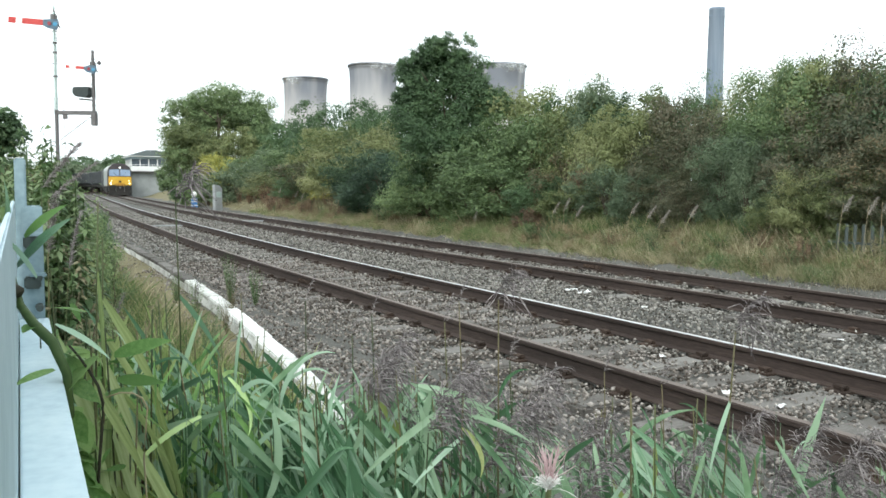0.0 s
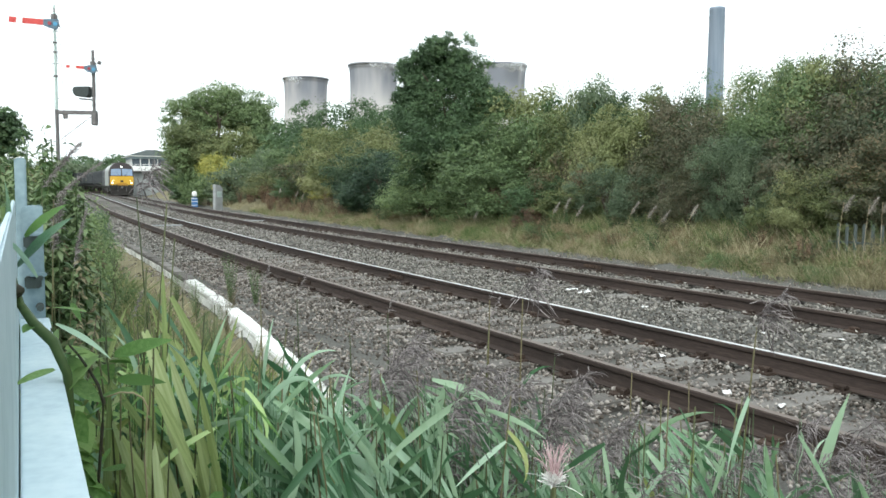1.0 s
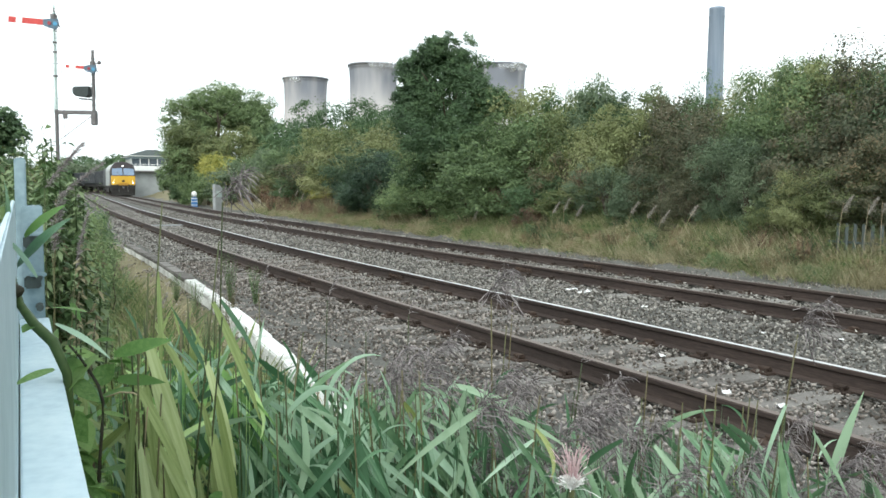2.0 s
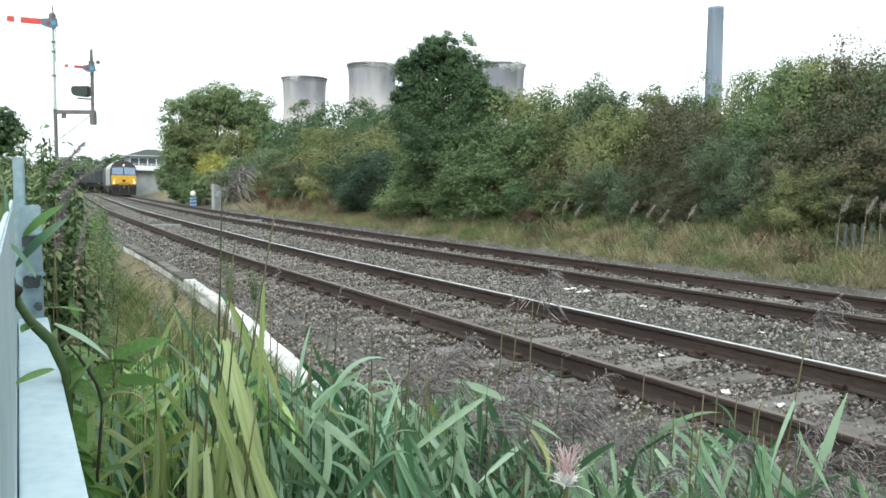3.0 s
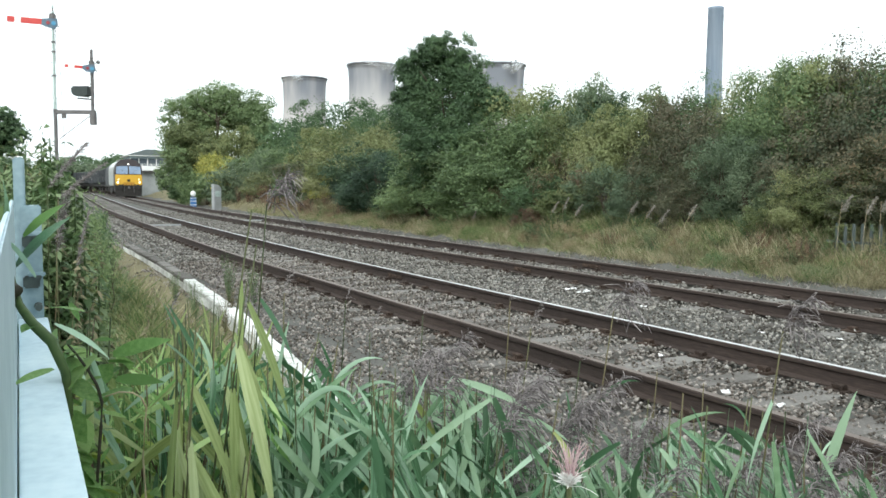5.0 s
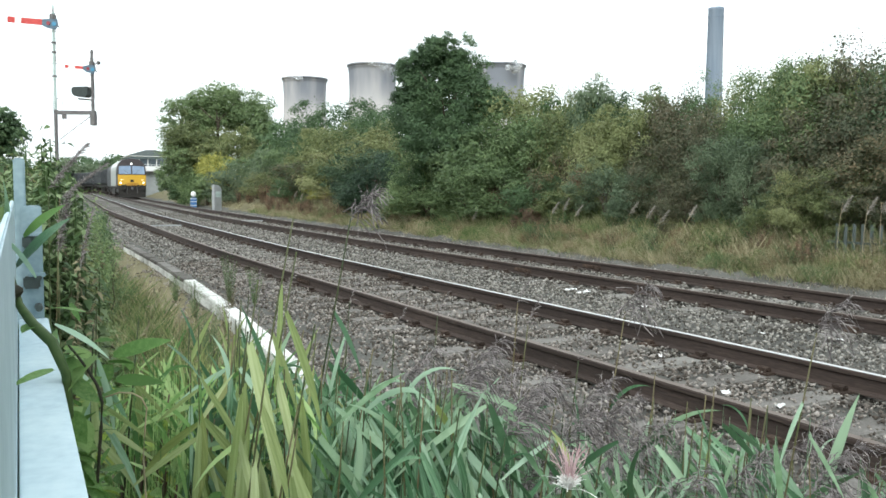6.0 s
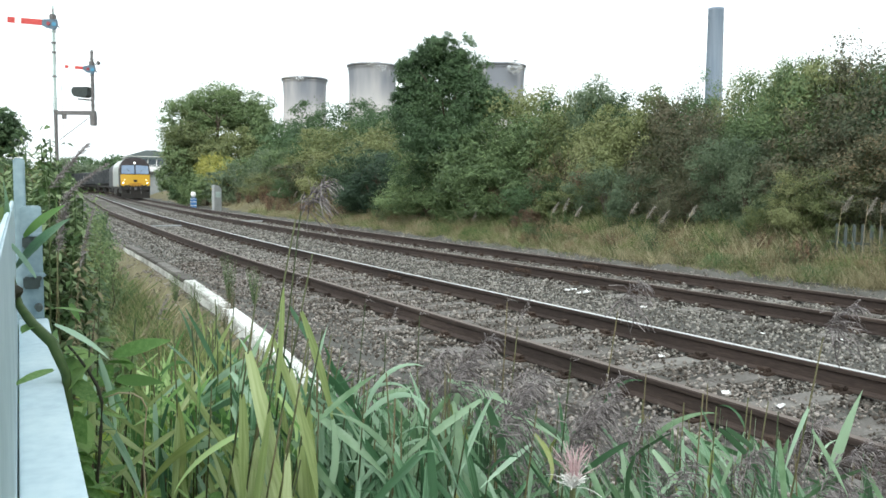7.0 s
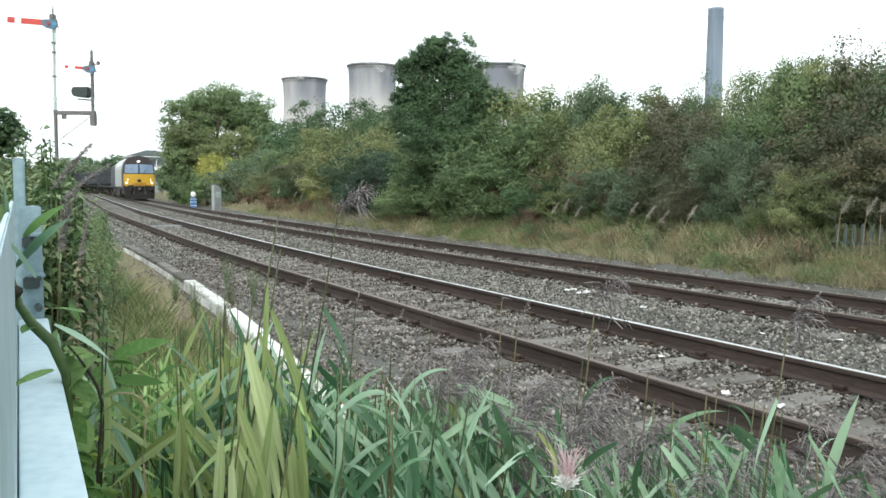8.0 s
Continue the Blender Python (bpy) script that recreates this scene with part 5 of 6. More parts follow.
HANGING = [blade_mesh(w, d, r, t, M["reedleaf"]) for w, d, r, t in ((.09, .25, 75, .5), (.105, .15, -70, -.6), (.08, .4, 88, .7), (.1, .3, -50, -.8), (.09, .2, 60, .3))]
ARCHING = [blade_mesh(w, d, r, t, M["reedleaf"]) for w, d, r, t in ((.07, 1.0, 60, .6), (.08, 1.5, -65, -.6), (.07, 2.0, 45, .9), (.085, .9, 80, -.5))]
RISING = [blade_mesh(w, d, r, t, M["reedleaf"]) for w, d, r, t in ((.075, .12, 80, .4), (.085, .25, -75, -.4), (.07, .4, 60, .6))]
LIMP = [blade_mesh(w, d, r, t, M["reedpale"]) for w, d, r, t in ((.08, .3, 75, .4), (.09, .2, -70, -.4), (.07, .1, 80, .3))]
YELLOWS = [blade_mesh(w, d, r, t, M["reedyellow"]) for w, d, r, t in ((.1, .6, 75, .3), (.11, 1.5, -60, -.4))]
PLUMES = [plume_mesh(60 + i, .15, .085, 140, M["plume"], thin=.9) for i in range(3)] + [plume_mesh(70, .08, .07, 95, M["plume"], thin=.85), plume_mesh(71, .17, .032, 340, M["darkplume"], 1.3), plume_mesh(72, .07, .022, 50, M["darkplume"], 1.0), plume_mesh(73, .08, .075, 80, M["plume"])]


def reed(x, y, h, lean, seed, leaves=7, plume=None, pale=False, length=.3, sway=4.0, wind="a", low=.25, steep=False, tilt=8, yellow=.04):
    rng = random.Random(seed)
    z = float(ground_z(x, y)) 
    plant = tagged(new("reed_plant"), ("pale yellow-green reed" if pale else "green reed") + (" with a brown feathery plume" if plume is not None else " with long arching leaves"),
                   "reed", "reeds beside the fence")
    home = pose(x, y, z)
    plant.matrix_basis = home
    bend = RIGHT * lean + FWD * rng.uniform(-.08, .08)
    def at(s):
        return Vector((0, 0, h * s)) + bend * h * s * s
    pts = [at(s) for s in (0, .15, .3, .45, .6, .75, .9, 1)]
    vs, fs = tube(pts, [.0031 * (1 - .6 * i / 7) for i in range(8)], 6)
    child("stem", mesh_from("stem", vs, fs, M["stem"], None, True), plant)
    for i in range(leaves):
        s = low + (0.97 - low) * (i + rng.uniform(0, .6)) / leaves
        # the wind combs the leaves over to one side, where they hang
        way = rng.random()
        az = -90 - math.degrees(YAW) + (0 if rng.random() < (.9 if way < .9 else .4) else 180) + rng.uniform(-42, 42)
        roll = rng.uniform(-15, 15)
        if steep:
            up, me = rng.uniform(-80, -56), rng.choice(LIMP)
            az = -90 - math.degrees(YAW) + rng.uniform(-35, 35)
            s = s * .5 + .48
        else:
            if way < .8:
                up, me = rng.uniform(-84, -34), rng.choice(HANGING)
                s = s * .5 + .48
            elif way < .92:
                up, me = rng.uniform(50, 84), rng.choice(ARCHING)
            else:
                up, me = rng.uniform(60, 86), rng.choice(RISING)
            if rng.random() < yellow:
                me = rng.choice(YELLOWS)
            elif pale:
                me = rng.choice(LIMP)
        sc = length * rng.uniform(.65, 1.25) * (1.1 - .3 * s) * (.75 if up > 50 and not steep else 1)
        child("leaf", me, plant, Matrix.Translation(at(s)) @ Euler((0, 0, radians(az))).to_matrix().to_4x4() @ Euler((radians(up), radians(roll), 0)).to_matrix().to_4x4() @ Matrix.Diagonal((sc, sc, sc, 1)))
    if plume is not None:
        child("plume", PLUMES[plume], plant, Matrix.Translation(at(1)) @ Euler((0, 0, radians(-90 - math.degrees(YAW) + rng.uniform(-30, 30)))).to_matrix().to_4x4() @ pose(0, 0, 0, -math.degrees(math.atan(2 * max(lean, .05))) - tilt, 0, 0))
    SWAYS.append((plant, home, sway, wind, rng.uniform(0, 6.28), rng.uniform(.5, .9)))
    return plant


def scatter_reeds():
    rng = random.Random(77)
    turns = [8.6, 11.5, 14.1, 16, 18.7, 21.8, 25.8, 29.8, 33.8, 37.7, 41.6, 45.4, 49, 52.4, 58]
    # how far the tips stay below the eye, and how thick the stand is, for each direction
    falls = [.15, .125, .15, .175, .205, .195, .18, .2, .235, .27, .25, .225, .245, .27, .29]
    thick = [1, 1, .9, .8, .66, .72, .8, .7, .46, .42, .45, .46, .42, .36, .34]
    made = 0
    while made < 222:
        turn = rng.uniform(7.4, 60)
        if rng.random() > np.interp(turn, turns, thick):
            continue
        d = rng.uniform(1.3, 2.1)
        x, y = polar(turn, d)
        top = 1.484 - float(np.interp(turn, turns, falls)) * d - abs(rng.gauss(0, .08)) * d
        plume = rng.choice([0, 1, 2]) if rng.random() < float(np.interp(turn, [19, 24, 31, 42, 60], [.0, .14, .32, .34, .36])) else None
        h = top - float(ground_z(x, y)) - (.11 if plume is not None else .03)
        left = turn < 22
        reed(x, y, h, rng.uniform(-.08, .04), 500 + made, rng.randint(12, 16), plume, turn < 15 and rng.random() < .3, rng.uniform(.15, .25) if turn < 22 else rng.uniform(.11, .19),
             rng.uniform(6.5, 9.5) if left else rng.uniform(3.5, 7), "a" if turn < 30 else "b", .6, yellow=.05 if turn < 15 else .02 if left else .01)
        made += 1


def reed_bed(t0, t1, count, mat, sway, wind, words, sizes=(.1, .22)):
    """One stretch of the thick of the stand: leaves too many to count, on thin stems, below the tips of the single reeds."""
    rng = random.Random(t0)
    vs, fs = [], []
    shapes = HANGING + ARCHING[:2] + RISING
    ox, oy = polar((t0 + t1) / 2, 1.9)
    home = pose(ox, oy, float(ground_z(ox, oy)))
    back = home.inverted()
    for _ in range(count):
        turn, d = rng.uniform(t0, t1), rng.uniform(1.3, 2.5)
        fall = float(np.interp(turn, [5, 8, 14, 19, 26, 34, 38, 46, 60], [.25, .21, .23, .265, .24, .275, .32, .29, .33]))
        x, y = polar(turn, d)
        z = 1.484 - fall * d - rng.uniform(0, .34)
        az = -90 - math.degrees(YAW) + (0 if rng.random() < .75 else 180) + rng.uniform(-50, 50)
        sc = rng.uniform(*sizes)
        m = back @ pose(x, y, z, 0, 0, az) @ pose(0, 0, 0, rng.uniform(-80, -15) if rng.random() < .92 else rng.uniform(45, 85), rng.uniform(-20, 20), 0) @ Matrix.Diagonal((sc, sc, sc, 1))
        me, o = rng.choice(shapes), len(vs)
        vs += [m @ v.co for v in me.vertices]
        fs += [[o + i for i in p.vertices] for p in me.polygons]
        foot = back @ Vector((x, y, float(ground_z(x, y))))
        top = back @ Vector((x, y, z + rng.uniform(0, .05)))
        w, u, o = Vector((.0009, 0, 0)), Vector((0, .0009, 0)), len(vs)
        vs += [foot - w, foot + u, foot + w, top - w * .6, top + u * .6, top + w * .6]
        fs += [[o, o + 1, o + 4, o + 3], [o + 1, o + 2, o + 5, o + 4], [o + 2, o, o + 3, o + 5]]
    bed = tagged(new("reed_bed", mesh_from("reed_bed", vs, fs, mat, None, True)), words, "reeds", kind="stuff")
    bed.matrix_basis = home
    SWAYS.append((bed, home, sway, wind, t0, .6))


scatter_reeds()
THICK = "thick stand of green reed leaves and stems beside the line"
reed_bed(5.5, 10, 210, M["freshthick"], 2.5, "a", "fresh yellow-green leaves crowding beside the fence", (.06, .15))
reed_bed(10, 15, 240, M["freshthick"], 4.0, "a", "fresh yellow-green leaves crowding between fence and reeds", (.07, .17))
for t0, t1, count, sway, wind in ((11, 17, 150, 4.5, "a"), (17, 22, 110, 4.5, "a"), (22, 27, 140, 4.0, "a"), (27, 32, 140, 3.0, "b"), (32, 40, 80, 2.5, "b"), (40, 50, 90, 2.5, "b"), (50, 60, 60, 2.5, "b")):
    reed_bed(t0, t1, count, M["reedthick"], sway, wind, THICK)
# the pale clump
for i, (turn, d, h) in enumerate(((5.3, 1.2, 1.74), (5.8, 1.25, 1.64), (6.4, 1.22, 1.68), (7.2, 1.3, 1.56), (8.1, 1.26, 1.56), (6.0, 1.16, 1.46), (8.9, 1.3, 1.42), (5.1, 1.22, 1.5), (7.4, 1.2, 1.36), (6.7, 1.18, 1.58))):
    x, y = polar(turn, d)
    reed(x, y, h, .0, 900 + i, 5, None, True, .34, 9.5, "a", .5, steep=True)
# tall stalks with loose dry heads that wave over the tracks
reed(*polar(10.7, 1.5), 1.74, -.01, 950, 2, 3, False, .25, 11.4, "c", .5)
reed(*polar(heading(885), 1.5), 1.53, -.01, 951, 3, 6, False, .24, 9.0, "d", .5)
reed(*polar(heading(1262), 1.45), 1.5, -.01, 952, 3, 6, False, .24, 5.8, "b", .5)
reed(1.31, 1.22, 1.3, -.02, 953, 5, None, False, .24, 5.5, "b", .6)
# single blades beside the fence
for i, (px, d, top, pale) in enumerate(((96, 1.35, 1.28, False), (104, 1.38, 1.24, True), (84, 1.3, 1.25, True))):
    x, y = polar(heading(px), d)
    reed(x, y, top - float(ground_z(x, y)), .0, 980 + i, 4, None, pale, .2, 3.0, "a", .8)
# bare dark stalks with small seed heads
for i, (x, y, top) in enumerate(((.45, 2.04, 1.22), (.52, 2.0, 1.27), (.57, 1.98, 1.24), (.68, 1.91, 1.28), (.78, 1.86, 1.25), (.9, 1.8, 1.18), (.96, 1.76, 1.21), (1.12, 1.67, 1.22), (1.15, 1.66, 1.26),
                                 (1.26, 1.6, 1.14), (1.47, 1.49, 1.1), (1.61, 1.41, 1.05))):
    reed(x - .12, y + .03, top - .05 - float(ground_z(x, y)), -.02, 1400 + i, 1, 5, False, .14, 4.5 + (i * 7 % 5) * .6, "b" if i > 6 else "a", .7)
# grey heads beside the fence
for i, (px, d, top, tilt) in enumerate(((70, 2.3, 1.47, 30), (68, 2.35, 1.44, 40), (93, 2.2, 1.3, 6), (76, 2.2, 1.24, 2))):
    x, y = polar(heading(px), d)
    reed(x, y, top - float(ground_z(x, y)), .01, 960 + i, 1, 4, False, .2, 1.0, "a", .4, tilt=tilt)


# ---- weeds along the near side ----
def weed_mesh(seed, leaf, mat, n_stems=12, per=44):
    """Leafy stems one metre high, all leaves loose on thin stalks."""
    rng = np.random.default_rng(seed)
    q = []
    for _ in range(n_stems):
        a, sp = rng.uniform(0, 6.28), rng.uniform(.02, .26)
        h = rng.uniform(.65, 1.0)
        for k in range(per):
            s = .12 + .88 * (k + rng.random()) / per
            c = np.array([math.cos(a) * sp * s * 1.2, math.sin(a) * sp * s * 1.2, h * s])
            b = rng.uniform(0, 6.28)
            d = np.array([math.cos(b), math.sin(b), rng.uniform(-.9, .5)])
            w = np.cross(d, rng.standard_normal(3))
            w /= np.linalg.norm(w)
            l = leaf * (1.15 - .5 * s) * rng.uniform(.6, 1.2)
            q.append([c, c + d * l * .45 - w * l * .17, c + d * l - np.array([0, 0, l * .25]), c + d * l * .45 + w * l * .17])
    return quads_mesh("leaves", np.array(q), mat)


WEEDS = [weed_mesh(81, .036, M["weed"], 26, 110), weed_mesh(82, .045, M["weed"], 10, 90), weed_mesh(83, .028, M["weedbrown"], 26, 130), weed_mesh(84, .03, M["weed"], 30, 120)]
WEEDS += [weed_mesh(85, .05, M["weed"], 12, 60), weed_mesh(86, .045, M["dock"], 12, 60)]
WEED_STEMS = [limbs_mesh(90 + i, 1.0, .14, .006, 5, 1) for i in range(2)]


def weed(x, y, top, kind, wide=1.0, words="weed growing beside the fence"):
    z = float(ground_z(x, y))
    h = top - z
    root = tagged(new("weed"), ("dry brown " if kind in (2, 5) else "leafy green ") + words, "weed", "weeds along the line")
    root.matrix_basis = pose(x, y, z, 0, 0, (x * 211 + y * 87) % 360)
    child("leaves", WEEDS[kind], root, Matrix.Diagonal((wide, wide, h, 1)))
    child("stalk", WEED_STEMS[kind % 2], root, Matrix.Diagonal((wide, wide, h * .95, 1)))


def nettle(x, y, top, seed):
    """Upright stems with pairs of drooping toothed leaves."""
    rng = random.Random(seed)
    z = float(ground_z(x, y))
    root = tagged(new("nettle"), "tall dark green nettle growing beside the fence", "weed", "weeds along the line")
    root.matrix_basis = pose(x, y, z)
    for k in range(7):
        h = (top - z) * rng.uniform(.86, 1)
        foot, lean = Vector((rng.uniform(-.07, .07), rng.uniform(-.07, .07), 0)), Vector((rng.uniform(-.05, .05), rng.uniform(-.05, .05), 0))
        pts = [foot + lean * s + Vector((0, 0, h * s)) for s in (0, .35, .7, 1)]
        vs, fs = tube(pts, [.005, .0045, .004, .0025], 5)
        child("stalk", mesh_from("stalk", vs, fs, M["vine"], None, True), root)
        q = []
        n = int(h / .017)
        for i in range(n):
            s = (i + .5) / n
            c = foot + lean * s + Vector((0, 0, h * s))
            for j in range(3):
                a = 1.05 * (i % 2) + 2.09 * j + rng.uniform(-.5, .5)
                d = Vector((math.cos(a), math.sin(a), rng.uniform(-.7, .35)))
                w = Vector((-math.sin(a), math.cos(a), rng.uniform(-.3, .3)))
                l = (.03 + .04 * math.sin(3.1 * min(1, s * .8 + .18))) * rng.uniform(.7, 1.15)
                q.append([c + d * l * .1, c + d * l * .5 - w * l * .26, c + d * l * 1.1 - Vector((0, 0, l * .3)), c + d * l * .5 + w * l * .26])
        child("leaves", quads_mesh("leaves", np.array(q), M["weed"]), root)


for i, (px, top, d) in enumerate(((94, 1.7, 2.9), (102, 1.62, 3.0), (84, 1.64, 2.8), (68, 1.55, 2.6), (108, 1.52, 2.9), (92, 1.56, 2.7), (50, 1.6, 3.0), (60, 1.66, 3.4), (76, 1.45, 2.4), (118, 1.4, 2.8), (30, 1.62, 3.2), (14, 1.64, 3.4), (86, 1.4, 2.5), (100, 1.42, 2.6))):
    nettle(*polar(heading(px), d), top, 1500 + i)
for x, y, top, kind in ((.12, 2.7, 1.3, 2), (.2, 2.9, 1.28, 2), (.22, 3.1, 1.4, 3), (.4, 5.0, 1.36, 3), (.62, 5.0, 1.22, 3), (.45, 4.6, 1.3, 2), (.7, 5.6, 1.12, 0), (.28, 4.2, 1.3, 3), (.35, 4.4, 1.42, 0), (.3, 3.7, 1.4, 2), (.55, 5.4, 1.3, 3), (.7, 6.2, 1.18, 0), (.5, 6.6, 1.3, 2),
                        (.1, 4.0, 1.62, 3), (.05, 5.2, 1.62, 0), (.3, 7.5, 1.5, 3), (-.1, 3.4, 1.65, 0), (-.25, 4.6, 1.7, 3), (.85, 7.4, 1.02, 3), (.95, 8.4, .92, 0), (.65, 8.8, 1.1, 2),
                        (1.05, 9.6, .8, 3), (.4, 9.5, 1.25, 0), (.9, 11, .9, 2), (1.2, 12, .75, 0), (.6, 12.5, 1.1, 3), (.2, 11.5, 1.5, 3), (.75, 4.9, .75, 2), (.9, 5.6, .6, 3), (1.0, 6.6, .5, 2), (.55, 3.9, .9, 3), (.45, 3.2, 1.05, 2)):
    if x > .06 * y and y < 9:
        # low dry growth on the open ground
        weed(x, y, float(ground_z(x, y)) + .22, 2, .9)
    else:
        weed(x, y, top + .08, kind, 1.2)
for x, y, top, kind in ((1.6, 6.9, .4, 3), (1.75, 7.7, .35, 0), (2.7, 10.6, .62, 0), (2.92, 10.2, .48, 0), (2.45, 9.6, .34, 2), (2.2, 8.8, .3, 2), (2.2, 11.6, .3, 3), (2.1, 9.9, .4, 3), (1.7, 6.0, .3, 0), (1.3, 4.4, .3, 2)):
    weed(x, y, top, kind, .45)
for x, y, top, kind in ((.86, 9.4, 1.22, 0), (1.0, 10.6, 1.16, 4), (.92, 9.9, 1.1, 3), (1.15, 11.6, 1.0, 2)):
    weed(x, y, top, kind, .9, "weed standing thick beside the trough")


# ---- feathery grass heads, dry stalks and litter farther off ----
HEADS = [plume_mesh(75 + i, .34, .12, 420, M["palehead"], .9, 1.7) for i in range(2)]


def grass_head(x, y, top, lean, seed):
    rng = random.Random(seed)
    z = float(ground_z(x, y))
    h = top - z
    root = tagged(new("grass_plume"), "tall grass stalk with a pale feathery head", "tall grass", "pale grass heads on the bank")
    root.matrix_basis = pose(x, y, z)
    bend = RIGHT * lean * .6
    pts = [Vector((0, 0, h * s)) + bend * h * s * s for s in (0, .3, .6, .85, 1)]
    vs, fs = tube(pts, [.004, .004, .0035, .003, .003], 5)
    child("stem", mesh_from("stem", vs, fs, M["straw"]), root)
    child("plume", HEADS[seed % 2], root, Matrix.Translation(pts[3]) @ Euler((0, 0, radians(-90 - math.degrees(YAW) + rng.uniform(-50, 50)))).to_matrix().to_4x4() @ pose(0, 0, 0, -20 - 40 * abs(lean), 0, 0))


for i, (x, y, top, lean) in enumerate(((12.6, 16.9, .95, .1), (12.7, 16.5, 1.05, .0), (12.6, 16.0, .9, .2), (12.6, 14.1, 1.05, .3), (12.6, 13.5, .95, .2), (12.6, 13.1, .85, .25), (12.6, 12.4, 1.05, .5),
                                      (12.5, 8.7, 1.28, .1), (12.6, 8.3, 1.25, .1), (12.6, 8.0, 1.3, .0), (12.6, 7.7, 1.25, .1), (12.5, 20.6, .6, .0), (12.7, 40, 1.3, .0), (12.8, 38, 1.1, .1), (12.6, 36.5, 1.0, .1))):
    grass_head(x, y, top, lean, 40 + i)
rng_low = random.Random(31)
for i in range(22):
    y = rng_low.uniform(45, 54)
    x = rng_low.uniform(12.9, 14.4) + float(shift(y))
    weed(x, y, float(ground_z(x, y)) + rng_low.uniform(.9, 1.5), 5, 1.5, "weed in front of the hedge")
for i in range(115):
    y = rng_low.uniform(5, 44) if i < 45 else rng_low.uniform(30, 45) if i < 75 else rng_low.uniform(5, 18)
    x = rng_low.uniform(12.2, 13.4) + float(shift(y))
    weed(x, y, float(ground_z(x, y)) + rng_low.uniform(.25, .75) + (.35 if 45 <= i < 75 else 0), 5 if 30 < y < 45 and i % 3 else rng_low.choice([4, 4, 4, 5]), 1.3, "low weed in the grass of the bank")


def litter(x, y, size, seed):
    """A crumpled scrap of pale paper or plastic."""
    rng = random.Random(seed)
    bm = bmesh.new()
    bmesh.ops.create_grid(bm, x_segments=5, y_segments=4, size=size)
    for v in bm.verts:
        v.co = Vector((v.co.x + rng.uniform(-.3, .3) * size * .4, v.co.y * .6 + rng.uniform(-.2, .2) * size, abs(rng.gauss(0, .25)) * size))
    bmesh.ops.solidify(bm, geom=bm.faces[:], thickness=.003)
    ob = tagged(new("litter", finish(bm, "litter", M["litter"])), "crumpled white scrap lying on the ballast", "litter", "scraps on the ballast")
    ob.matrix_basis = pose(x, y, float(ground_z(x, y)) + .075, 0, 0, rng.uniform(0, 360))


for i, (x, y, size) in enumerate(((7.29, 9.26, .08), (7.24, 8.94, .06), (7.4, 9.0, .05), (5.13, 5.21, .035), (4.63, 4.05, .05), (4.66, 3.61, .04), (7.08, 7.53, .035), (6.9, 5.6, .03), (7.3, 5.0, .03))):
    litter(x, y, size, 60 + i)


def board(x, y, length, turn):
    bm = boxed(-length / 2, length / 2, -.09, .09, 0, .05, .008)
    ob = tagged(new("timber_board", finish(bm, "timber_board", M["greyslab"])), "grey plank lying across the track between the rails", "plank", "planks between the rails")
    ob.matrix_basis = pose(x, y, .01, 0, 0, turn)


board(5.35, 30.1, 1.2, 2)
board(9.3, 33.0, 1.1, -3)


